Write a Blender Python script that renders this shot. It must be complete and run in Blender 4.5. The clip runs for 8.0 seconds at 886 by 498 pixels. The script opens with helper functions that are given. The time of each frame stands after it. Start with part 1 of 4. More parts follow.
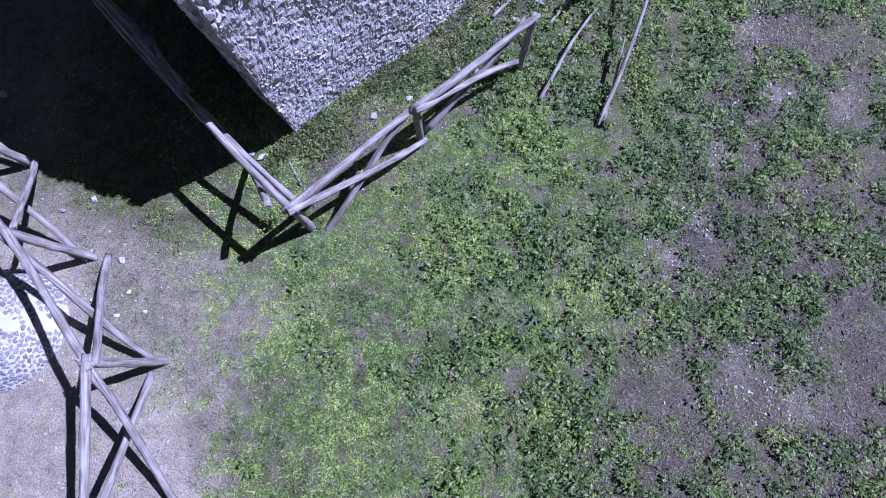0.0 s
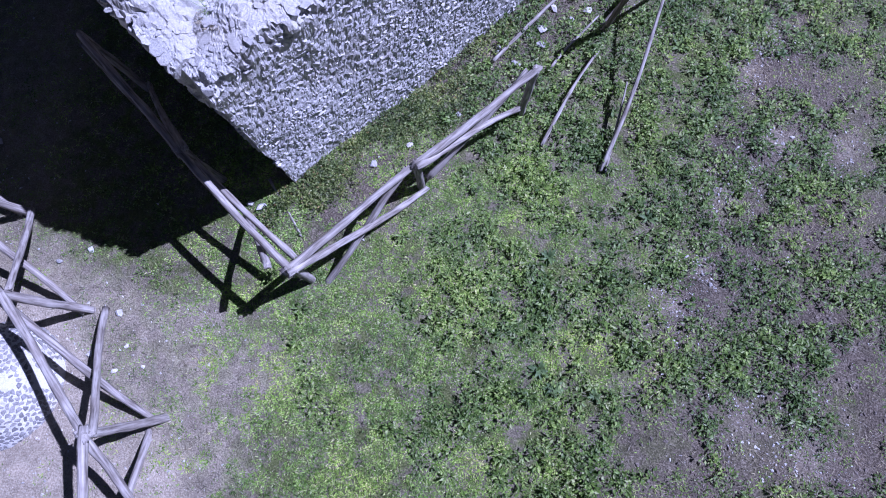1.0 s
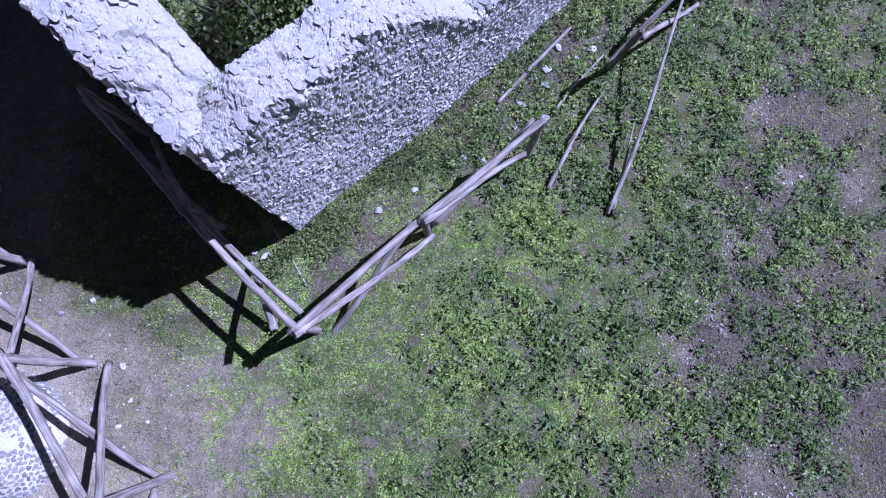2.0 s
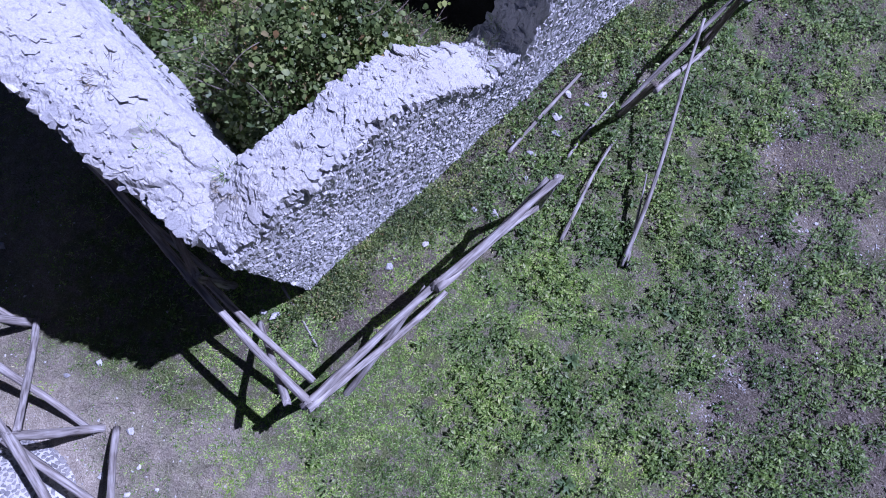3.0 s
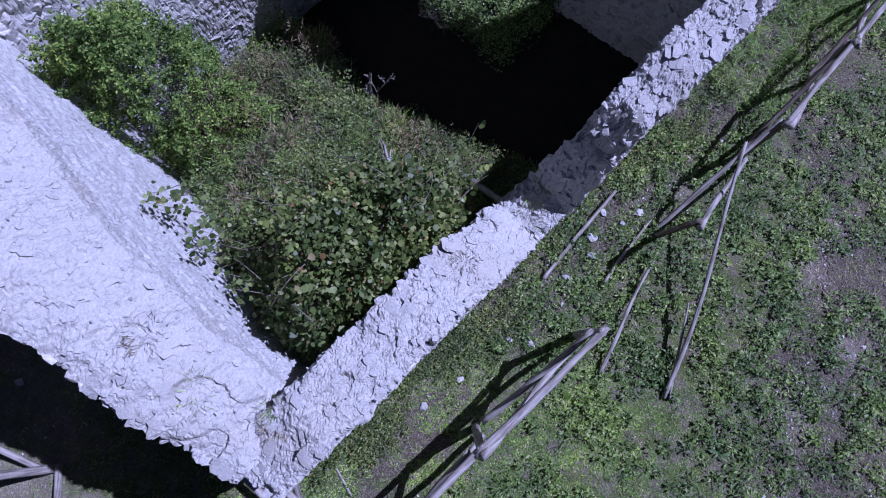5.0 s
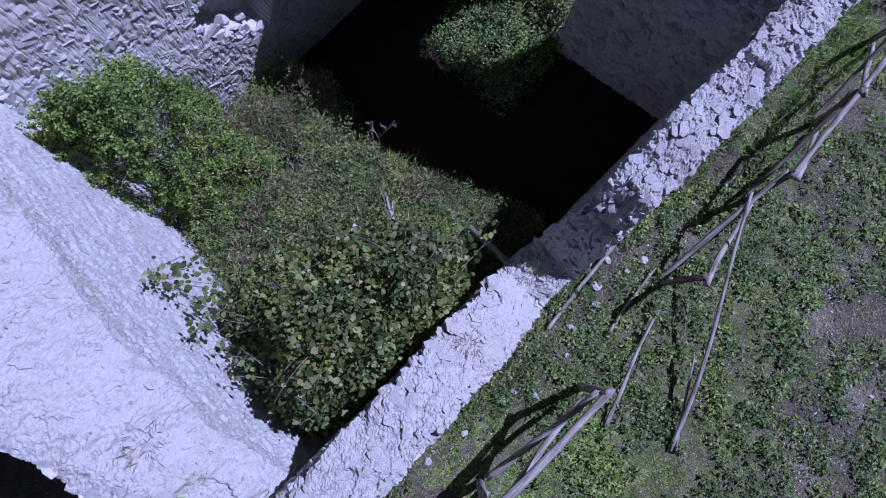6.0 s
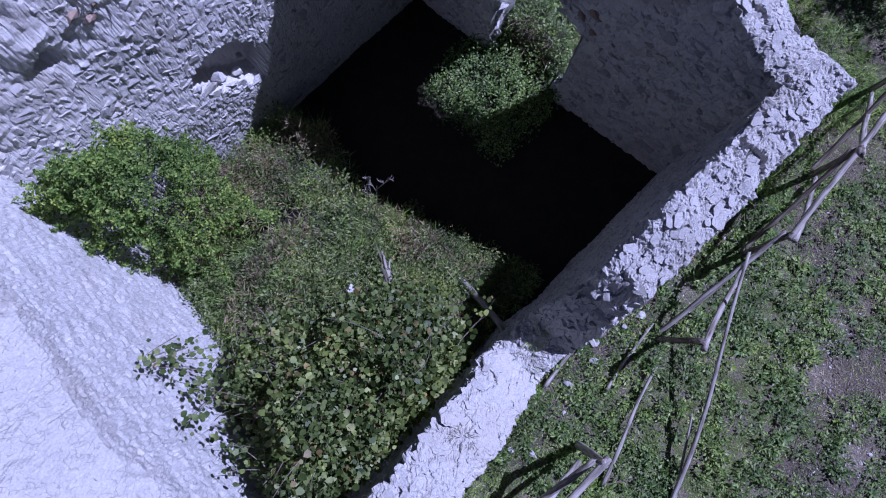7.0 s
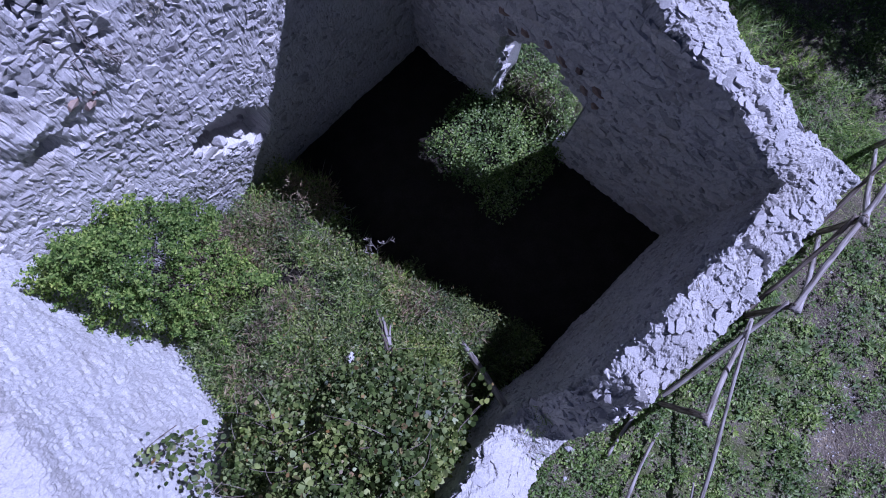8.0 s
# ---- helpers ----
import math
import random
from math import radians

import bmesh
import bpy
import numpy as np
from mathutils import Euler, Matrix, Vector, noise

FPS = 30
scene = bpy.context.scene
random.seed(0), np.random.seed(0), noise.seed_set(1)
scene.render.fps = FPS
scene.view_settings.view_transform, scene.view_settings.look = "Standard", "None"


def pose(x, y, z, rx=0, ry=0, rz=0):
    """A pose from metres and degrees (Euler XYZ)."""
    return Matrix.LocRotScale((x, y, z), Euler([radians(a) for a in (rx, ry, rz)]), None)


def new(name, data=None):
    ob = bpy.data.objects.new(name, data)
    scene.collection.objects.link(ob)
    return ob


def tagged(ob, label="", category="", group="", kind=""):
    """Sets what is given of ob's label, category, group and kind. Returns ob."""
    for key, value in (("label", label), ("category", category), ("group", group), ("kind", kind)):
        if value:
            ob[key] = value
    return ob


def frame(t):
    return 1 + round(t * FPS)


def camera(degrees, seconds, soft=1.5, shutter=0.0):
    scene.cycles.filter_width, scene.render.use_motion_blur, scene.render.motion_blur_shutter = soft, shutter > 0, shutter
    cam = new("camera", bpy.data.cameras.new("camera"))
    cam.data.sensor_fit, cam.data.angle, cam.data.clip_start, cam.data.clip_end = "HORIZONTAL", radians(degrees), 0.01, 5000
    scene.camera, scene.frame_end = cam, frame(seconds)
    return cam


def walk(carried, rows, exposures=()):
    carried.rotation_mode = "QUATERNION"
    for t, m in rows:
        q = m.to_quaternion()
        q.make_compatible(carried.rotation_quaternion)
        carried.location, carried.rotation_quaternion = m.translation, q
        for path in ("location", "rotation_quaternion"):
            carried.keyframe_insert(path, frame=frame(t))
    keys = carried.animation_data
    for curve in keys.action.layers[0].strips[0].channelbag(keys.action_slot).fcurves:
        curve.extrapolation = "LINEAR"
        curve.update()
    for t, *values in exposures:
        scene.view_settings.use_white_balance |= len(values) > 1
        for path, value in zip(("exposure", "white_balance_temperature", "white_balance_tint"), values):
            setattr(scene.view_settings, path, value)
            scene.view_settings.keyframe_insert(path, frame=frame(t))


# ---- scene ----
cam = camera(78.8, 8.0, 1.0)
METRES, EYE, TILT, LEAN, TURN = 5.8, 7.0, -82.5, 0.0, 0.0
ROWS = [
    (0.0, 0.0, 0.0, 0.0, 0.0, 0.0, -0.0),
    (0.5, -0.0036, 0.0066, 0.0509, -0.08, 0.06, 0.07),
    (1.0, -0.0064, 0.0131, 0.1049, -0.16, 0.16, 0.3),
    (1.5, -0.0137, 0.0192, 0.1552, -0.26, 0.16, 0.5),
    (3.0, -0.0479, 0.0457, 0.3239, -0.45, 0.35, 1.68),
    (3.5, -0.0634, 0.0573, 0.3932, -0.36, 0.49, 1.18),
    (4.0, -0.087, 0.0697, 0.4698, -0.31, 0.54, 1.11),
    (4.5, -0.1086, 0.0789, 0.545, -0.34, 0.54, 1.89),
    (6.0, -0.1078, 0.0955, 0.7201, -0.28, 0.5, 2.9),
    (6.5, -0.0985, 0.0969, 0.7792, -0.16, 0.53, 2.97),
    (7.0, -0.0917, 0.095, 0.8407, -0.11, 0.65, 2.9),
    (7.5, -0.0872, 0.0952, 0.9081, -0.04, 0.71, 2.81),
    (8.0, -0.0831, 0.0972, 0.9788, 0.08, 0.74, 2.72),
]
walk(cam, [(t, pose(0, 0, EYE, TILT, LEAN, TURN) @ pose(METRES * x, METRES * y, METRES * z, 90 + pitch, roll, yaw)) for t, x, y, z, yaw, pitch, roll in ROWS],
     [(0.0, 0.3, 4665, 41), (1.7, 0.28, 4665, 41), (3.0, 0.13, 4665, 41), (4.5, -0.1, 4665, 41), (6.0, -0.3, 4665, 41), (8.0, -0.02, 4665, 41)])

# ---- light ----
SUN_FROM = Vector((0.76, 0.345, 1.0)).normalized()
world = bpy.data.worlds.new("sky")
scene.world = world
world.use_nodes = True
wn = world.node_tree.nodes
sky = wn.new("ShaderNodeTexSky")
sky.sky_type = "NISHITA"
sky.sun_disc = False
sky.ozone_density = 4.0
sky.sun_elevation = math.asin(SUN_FROM.z)
sky.sun_rotation = math.atan2(SUN_FROM.x, SUN_FROM.y)
world.node_tree.links.new(sky.outputs["Color"], wn["Background"].inputs["Color"])
wn["Background"].inputs["Strength"].default_value = 0.0095
sun_data = bpy.data.lights.new("sun", "SUN")
sun_data.energy = 5.0
sun_data.angle = radians(0.5)
sun_data.color = (1.0, 0.96, 0.9)
sun = new("sun", sun_data)
sun.rotation_mode = "QUATERNION"
sun.rotation_quaternion = SUN_FROM.to_track_quat("Z", "Y")
sun.location = (20, 10, 28)


# ---- materials ----
def material(name, rough=0.9):
    m = bpy.data.materials.new(name)
    m.use_nodes = True
    nodes, links = m.node_tree.nodes, m.node_tree.links
    bsdf = nodes["Principled BSDF"]
    bsdf.inputs["Roughness"].default_value = rough
    bsdf.inputs["Specular IOR Level"].default_value = 0.25
    return m, nodes, links, bsdf


def noise_node(nodes, links, scale, detail=4.0, rough=0.55):
    geo = nodes.new("ShaderNodeNewGeometry")
    n = nodes.new("ShaderNodeTexNoise")
    n.inputs["Scale"].default_value = scale
    n.inputs["Detail"].default_value = detail
    n.inputs["Roughness"].default_value = rough
    links.new(geo.outputs["Position"], n.inputs["Vector"])
    return n


def ramp_node(nodes, links, src, stops):
    r = nodes.new("ShaderNodeValToRGB")
    els = r.color_ramp.elements
    while len(els) < len(stops):
        els.new(0.5)
    for e, (p, c) in zip(els, stops):
        e.position, e.color = p, (*c, 1)
    links.new(src, r.inputs["Fac"])
    return r


def mix_node(nodes, links, fac, a, b, blend="MIX"):
    m = nodes.new("ShaderNodeMix")
    m.data_type, m.blend_type = "RGBA", blend
    if isinstance(fac, float):
        m.inputs[0].default_value = fac
    else:
        links.new(fac, m.inputs[0])
    for sock, v in ((m.inputs[6], a), (m.inputs[7], b)):
        if isinstance(v, tuple):
            sock.default_value = (*v, 1)
        else:
            links.new(v, sock)
    return m.outputs[2]


def bump_node(nodes, links, bsdf, height, strength, distance):
    b = nodes.new("ShaderNodeBump")
    b.inputs["Strength"].default_value = strength
    b.inputs["Distance"].default_value = distance
    links.new(height, b.inputs["Height"])
    links.new(b.outputs["Normal"], bsdf.inputs["Normal"])


def stone_material(name, dark, mid, light, stain, per="OBJECT"):
    """Pale limestone: each stone its own tone, with grain and stains."""
    m, nodes, links, bsdf = material(name, 0.92)
    big = noise_node(nodes, links, 2.2, 5)
    fine = noise_node(nodes, links, 38, 6, 0.7)
    base = ramp_node(nodes, links, fine.outputs["Fac"], [(0.28, dark), (0.5, mid), (0.72, light)])
    if per == "OBJECT":
        rnd = nodes.new("ShaderNodeObjectInfo").outputs["Random"]
    else:
        rnd = nodes.new("ShaderNodeNewGeometry").outputs["Random Per Island"]
    tone = ramp_node(nodes, links, rnd, [(0.0, (0.46, 0.46, 0.48)), (0.35, (0.86, 0.86, 0.88)), (1.0, (1.08, 1.06, 1.02))])
    col = mix_node(nodes, links, 0.85, base.outputs["Color"], tone.outputs["Color"], "MULTIPLY")
    patch = ramp_node(nodes, links, big.outputs["Fac"], [(0.5, (0, 0, 0)), (0.68, (1, 1, 1))])
    mul = nodes.new("ShaderNodeMath")
    mul.operation = "MULTIPLY"
    links.new(patch.outputs["Color"], mul.inputs[0])
    mul.inputs[1].default_value = 0.45
    col = mix_node(nodes, links, mul.outputs[0], col, stain)
    links.new(col, bsdf.inputs["Base Color"])
    bump_node(nodes, links, bsdf, fine.outputs["Fac"], 0.8, 0.02)
    return m


def mortar_material(name, dark, mid, light, stain, cells=11, relief=0.6):
    """Crumbled lime mortar with small rubble in it."""
    m, nodes, links, bsdf = material(name, 0.95)
    geo = nodes.new("ShaderNodeNewGeometry")
    vor = nodes.new("ShaderNodeTexVoronoi")
    vor.inputs["Scale"].default_value = cells
    vor.feature = "DISTANCE_TO_EDGE"
    warp = noise_node(nodes, links, 9, 4)
    add = nodes.new("ShaderNodeVectorMath")
    add.operation = "MULTIPLY_ADD"
    links.new(warp.outputs["Color"], add.inputs[0])
    add.inputs[1].default_value = (0.12, 0.12, 0.12)
    links.new(geo.outputs["Position"], add.inputs[2])
    links.new(add.outputs[0], vor.inputs["Vector"])
    fine = noise_node(nodes, links, 70, 8, 0.8)
    big = noise_node(nodes, links, 1.6, 5)
    base = ramp_node(nodes, links, fine.outputs["Fac"], [(0.25, dark), (0.48, mid), (0.7, light)])
    patch = ramp_node(nodes, links, big.outputs["Fac"], [(0.52, (0, 0, 0)), (0.72, (0.4, 0.4, 0.4))])
    col = mix_node(nodes, links, patch.outputs["Color"], base.outputs["Color"], stain)
    # small shadows along the cracks, darkened into the colour in spots
    crack = ramp_node(nodes, links, vor.outputs["Distance"], [(0.0, (0, 0, 0)), (0.05, (1, 1, 1))])
    shade_spots = noise_node(nodes, links, 6, 3)
    some = ramp_node(nodes, links, shade_spots.outputs["Fac"], [(0.45, (0, 0, 0)), (0.62, (1, 1, 1))])
    dark = mix_node(nodes, links, some.outputs["Color"], (1.0, 1.0, 1.0), crack.outputs["Color"])
    col = mix_node(nodes, links, 0.4, col, dark, "MULTIPLY")
    links.new(col, bsdf.inputs["Base Color"])
    # chips and ledges: cells with a level of their own, and sharp grit
    height = fine.outputs["Fac"]
    for scale, weight in ((cells * 0.9, 0.9), (cells * 2.6, 0.55)):
        cell = nodes.new("ShaderNodeTexVoronoi")
        cell.inputs["Scale"].default_value = scale
        links.new(add.outputs[0], cell.inputs["Vector"])
        level = nodes.new("ShaderNodeMath")
        level.operation = "MULTIPLY_ADD"
        links.new(cell.outputs["Color"], level.inputs[0])
        level.inputs[1].default_value = weight
        links.new(height, level.inputs[2])
        height = level.outputs[0]
    bump_node(nodes, links, bsdf, height, relief, 0.022)
    return m


def wood_material(name, dark, mid, light):
    """Weathered round wood, greyed by the sun, with long cracks (grain along local Z)."""
    m, nodes, links, bsdf = material(name, 0.8)
    tc = nodes.new("ShaderNodeTexCoord")
    mp = nodes.new("ShaderNodeMapping")
    mp.inputs["Scale"].default_value = (42, 42, 3.5)
    links.new(tc.outputs["Object"], mp.inputs["Vector"])
    n = nodes.new("ShaderNodeTexNoise")
    n.inputs["Scale"].default_value = 1.0
    n.inputs["Detail"].default_value = 6
    links.new(mp.outputs[0], n.inputs["Vector"])
    base = ramp_node(nodes, links, n.outputs["Fac"], [(0.3, dark), (0.5, mid), (0.68, light)])
    big = noise_node(nodes, links, 4, 4)
    patch = ramp_node(nodes, links, big.outputs["Fac"], [(0.4, (0.75, 0.72, 0.7)), (0.65, (1, 1, 1))])
    col = mix_node(nodes, links, 1.0, base.outputs["Color"], patch.outputs["Color"], "MULTIPLY")
    links.new(col, bsdf.inputs["Base Color"])
    bump_node(nodes, links, bsdf, n.outputs["Fac"], 0.7, 0.008)
    return m


def leaf_material(name, stops, gloss=0.5):
    """Leaves: each one its own green, a little light through it."""
    m, nodes, links, bsdf = material(name, gloss)
    rnd = nodes.new("ShaderNodeNewGeometry").outputs["Random Per Island"]
    base = ramp_node(nodes, links, rnd, stops)
    big = noise_node(nodes, links, 1.3, 4)
    tone = ramp_node(nodes, links, big.outputs["Fac"], [(0.33, (0.62, 0.68, 0.66)), (0.5, (0.9, 0.92, 0.85)), (0.66, (1.25, 1.2, 0.95))])
    col = mix_node(nodes, links, 1.0, base.outputs["Color"], tone.outputs["Color"], "MULTIPLY")
    small = noise_node(nodes, links, 8, 3, 0.6)
    fleck = ramp_node(nodes, links, small.outputs["Fac"], [(0.36, (0.55, 0.58, 0.6)), (0.5, (0.95, 0.95, 0.95)), (0.64, (1.25, 1.22, 1.12))])
    col = mix_node(nodes, links, 1.0, col, fleck.outputs["Color"], "MULTIPLY")
    links.new(col, bsdf.inputs["Base Color"])
    trans = nodes.new("ShaderNodeBsdfTranslucent")
    links.new(col, trans.inputs["Color"])
    mix = nodes.new("ShaderNodeMixShader")
    mix.inputs[0].default_value = 0.25
    links.new(bsdf.outputs[0], mix.inputs[1])
    links.new(trans.outputs[0], mix.inputs[2])
    links.new(mix.outputs[0], nodes["Material Output"].inputs["Surface"])
    return m


def ground_material():
    """Soil under thin turf; the attributes say where it is dry earth and where pale gravel."""
    m, nodes, links, bsdf = material("turf_soil", 0.95)
    fine = noise_node(nodes, links, 45, 7, 0.7)
    mid = noise_node(nodes, links, 5, 6, 0.6)
    soil = ramp_node(nodes, links, fine.outputs["Fac"], [(0.3, (0.038, 0.03, 0.022)), (0.5, (0.13, 0.107, 0.082)), (0.72, (0.37, 0.32, 0.26))])
    thatch = ramp_node(nodes, links, fine.outputs["Fac"], [(0.3, (0.07, 0.064, 0.042)), (0.5, (0.19, 0.17, 0.12)), (0.72, (0.37, 0.335, 0.25))])
    moss = ramp_node(nodes, links, fine.outputs["Fac"], [(0.3, (0.045, 0.055, 0.018)), (0.5, (0.125, 0.15, 0.05)), (0.75, (0.26, 0.27, 0.12))])
    blot = noise_node(nodes, links, 4.5, 5, 0.6)
    worn = ramp_node(nodes, links, blot.outputs["Fac"], [(0.44, (0, 0, 0)), (0.56, (1, 1, 1))])
    turf_col = mix_node(nodes, links, worn.outputs["Color"], moss.outputs["Color"], thatch.outputs["Color"])
    pale = ramp_node(nodes, links, fine.outputs["Fac"], [(0.25, (0.27, 0.225, 0.165)), (0.5, (0.49, 0.425, 0.33)), (0.7, (0.70, 0.63, 0.51))])
    dry = nodes.new("ShaderNodeAttribute")
    dry.attribute_name = "dry"
    gravel = nodes.new("ShaderNodeAttribute")
    gravel.attribute_name = "gravel"
    col = mix_node(nodes, links, dry.outputs["Fac"], turf_col, soil.outputs["Color"])
    col = mix_node(nodes, links, gravel.outputs["Fac"], col, pale.outputs["Color"])
    # deep shade on the ruin's floor, put into the colour as near-black
    floor_shade = nodes.new("ShaderNodeAttribute")
    floor_shade.attribute_name = "floor_shade"
    col = mix_node(nodes, links, floor_shade.outputs["Fac"], col, (0.022, 0.018, 0.014))
    tone = ramp_node(nodes, links, mid.outputs["Fac"], [(0.3, (0.7, 0.7, 0.7)), (0.7, (1.15, 1.15, 1.15))])
    col = mix_node(nodes, links, 1.0, col, tone.outputs["Color"], "MULTIPLY")
    links.new(col, bsdf.inputs["Base Color"])
    bump_node(nodes, links, bsdf, fine.outputs["Fac"], 1.0, 0.03)
    return m


LIMESTONE = stone_material("limestone", (0.42, 0.41, 0.40), (0.66, 0.65, 0.63), (0.80, 0.79, 0.77), (0.42, 0.38, 0.32))
PLASTER = mortar_material("lime_plaster", (0.38, 0.375, 0.365), (0.61, 0.605, 0.59), (0.74, 0.735, 0.72), (0.46, 0.43, 0.39), 13, 0.5)
LIMESTONE_FILL = stone_material("limestone_fill", (0.42, 0.41, 0.40), (0.66, 0.65, 0.63), (0.80, 0.79, 0.77), (0.42, 0.38, 0.32), "ISLAND")
MORTAR = mortar_material("lime_mortar", (0.33, 0.32, 0.305), (0.55, 0.54, 0.52), (0.72, 0.71, 0.69), (0.48, 0.44, 0.37))
JOINT = mortar_material("joint_mortar", (0.42, 0.41, 0.40), (0.66, 0.65, 0.63), (0.79, 0.775, 0.75), (0.36, 0.32, 0.26))
WOOD = wood_material("weathered_wood", (0.15, 0.135, 0.12), (0.38, 0.355, 0.33), (0.54, 0.515, 0.49))
OLD_WOOD = wood_material("old_bark_wood", (0.07, 0.055, 0.045), (0.2, 0.17, 0.14), (0.36, 0.32, 0.28))
SOIL = ground_material()
GRASS = leaf_material("grass", [(0.0, (0.14, 0.25, 0.035)), (0.45, (0.28, 0.44, 0.085)), (0.82, (0.42, 0.53, 0.18)), (1.0, (0.6, 0.57, 0.36))])
WEED = leaf_material("weed_leaves", [(0.0, (0.055, 0.1, 0.022)), (0.5, (0.165, 0.255, 0.057)), (0.85, (0.3, 0.4, 0.138)), (1.0, (0.46, 0.5, 0.29))])
STRAW = leaf_material("dry_grass", [(0.0, (0.16, 0.135, 0.105)), (0.6, (0.34, 0.3, 0.24)), (1.0, (0.6, 0.55, 0.46))], 0.8)
SHRUB = leaf_material("shrub_leaves", [(0.0, (0.045, 0.075, 0.02)), (0.5, (0.155, 0.205, 0.06)), (0.86, (0.3, 0.35, 0.135)), (0.94, (0.38, 0.42, 0.22)), (1.0, (0.3, 0.18, 0.08))], 0.42)
BUSH = leaf_material("bush_leaves", [(0.0, (0.045, 0.095, 0.016)), (0.5, (0.16, 0.25, 0.05)), (1.0, (0.37, 0.46, 0.13))])
BROWN = leaf_material("dead_weeds", [(0.0, (0.1, 0.07, 0.048)), (0.5, (0.28, 0.21, 0.14)), (0.9, (0.48, 0.39, 0.28)), (1.0, (0.2, 0.24, 0.08))], 0.85)
TWIG = wood_material("twig", (0.1, 0.085, 0.07), (0.2, 0.17, 0.14), (0.34, 0.3, 0.26))

# ---- plan ----
# the ruin's own axes: u along its long front, n into it, from the outer corner
CORNER = np.array((-1.87, 2.36))
U_AXIS = np.array((0.742, 0.670))
N_AXIS = np.array((-0.670, 0.742))
rng = np.random.default_rng(7)


def plan(u, n):
    return CORNER[0] + u * U_AXIS[0] + n * N_AXIS[0], CORNER[1] + u * U_AXIS[1] + n * N_AXIS[1]


def to_un(x, y):
    dx, dy = x - CORNER[0], y - CORNER[1]
    return dx * U_AXIS[0] + dy * U_AXIS[1], dx * N_AXIS[0] + dy * N_AXIS[1]


def smooth(a, b, v):
    k = np.clip((v - a) / (b - a), 0, 1)
    return k * k * (3 - 2 * k)


def hash2(i, j, seed):
    h = np.sin(i * 127.1 + j * 311.7 + seed * 74.7) * 43758.5453
    return h - np.floor(h)


def vnoise(x, y, scale, seed=0, octaves=3):
    """Smooth value noise, -1 to 1."""
    total, amp, norm = 0.0, 1.0, 0.0
    for o in range(octaves):
        px, py = np.asarray(x, float) / scale, np.asarray(y, float) / scale
        i, j = np.floor(px), np.floor(py)
        fx, fy = px - i, py - j
        fx, fy = fx * fx * (3 - 2 * fx), fy * fy * (3 - 2 * fy)
        s = seed + o * 13
        v = (hash2(i, j, s) * (1 - fx) + hash2(i + 1, j, s) * fx) * (1 - fy) + (hash2(i, j + 1, s) * (1 - fx) + hash2(i + 1, j + 1, s) * fx) * fy
        total, norm, amp, scale = total + amp * (2 * v - 1), norm + amp, amp * 0.5, scale * 0.5
    return total / norm


def chunks(x, y, sx, sy, seed):
    """Broken-stone relief: cells with their own height and tilt (about -1 to 1) and the nearness of the crack between them (0 to 1)."""
    px = np.asarray(x, float) / sx + 0.35 * vnoise(x, y, sx * 1.3, seed + 2, 2)
    py = np.asarray(y, float) / sy + 0.35 * vnoise(x, y, sy * 1.3, seed + 4, 2)
    i, j = np.floor(px), np.floor(py)
    f1, f2, h = np.full(px.shape, 9.0), np.full(px.shape, 9.0), np.zeros(px.shape)
    for di in (-1, 0, 1):
        for dj in (-1, 0, 1):
            ci, cj = i + di, j + dj
            ox, oy = px - ci - hash2(ci, cj, seed), py - cj - hash2(ci, cj, seed + 7)
            d = ox * ox + oy * oy
            tilt = ox * (hash2(ci, cj, seed + 11) - 0.5) + oy * (hash2(ci, cj, seed + 12) - 0.5)
            hh = 2 * hash2(ci, cj, seed + 10) - 1 + 1.5 * tilt
            near = d < f1
            f2 = np.where(near, f1, np.minimum(f2, d))
            h = np.where(near, hh, h)
            f1 = np.where(near, d, f1)
    return h, 1 - smooth(0.02, 0.22, np.sqrt(f2) - np.sqrt(f1))


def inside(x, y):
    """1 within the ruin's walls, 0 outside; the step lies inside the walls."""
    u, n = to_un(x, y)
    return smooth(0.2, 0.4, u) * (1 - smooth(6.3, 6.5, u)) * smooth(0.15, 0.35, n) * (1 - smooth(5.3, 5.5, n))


def floor_height(u, n):
    """The floor inside: sloping rubble, with an overgrown heap towards the low corner."""
    base = 0.05 - 0.235 * (n - 0.5)
    heap = 0.85 * (1 - smooth(1.6, 3.5, u)) * (1 - smooth(1.0, 6.5, n))
    return base + heap


def ground_height(x, y):
    x, y = np.asarray(x, float), np.asarray(y, float)
    xc, yc = np.clip(x, -12, 12), np.clip(y, -8, 16)
    out = GROUND
    u, n = to_un(x, y)
    k = inside(x, y)
    z = out(xc, yc) * (1 - k) + floor_height(u, n) * k
    return z + 0.035 * vnoise(x, y, 1.1, 3) + 0.012 * vnoise(x, y, 0.22, 5)


def GROUND(x, y):
    hump = 0.24 * np.exp(-((x + 1.7) ** 2 + (y - 2.4) ** 2) / 0.9)
    x, y = np.clip(x, -7, 7), np.clip(y, -3, 8.0)
    return 0.566 + 0.0093 * x - 0.1722 * y - 0.0074 * x * x - 0.003 * x * y + 0.0107 * y * y + hump - 0.06 * np.exp(-((x - 1.8) ** 2 + (y - 2.6) ** 2) / 1.2)


FLECKS = ((3.22, 1.25, 0.16), (3.8, 2.46, 0.2), (4.5, 3.0, 0.35), (2.75, 0.75, 0.2), (4.1, -0.9, 0.35), (2.7, 5.3, 0.3), (5.4, 2.9, 0.35), (4.2, 4.0, 0.25), (4.6, 4.6, 0.2), (3.6, 2.2, 0.3), (3.4, -0.6, 0.3))


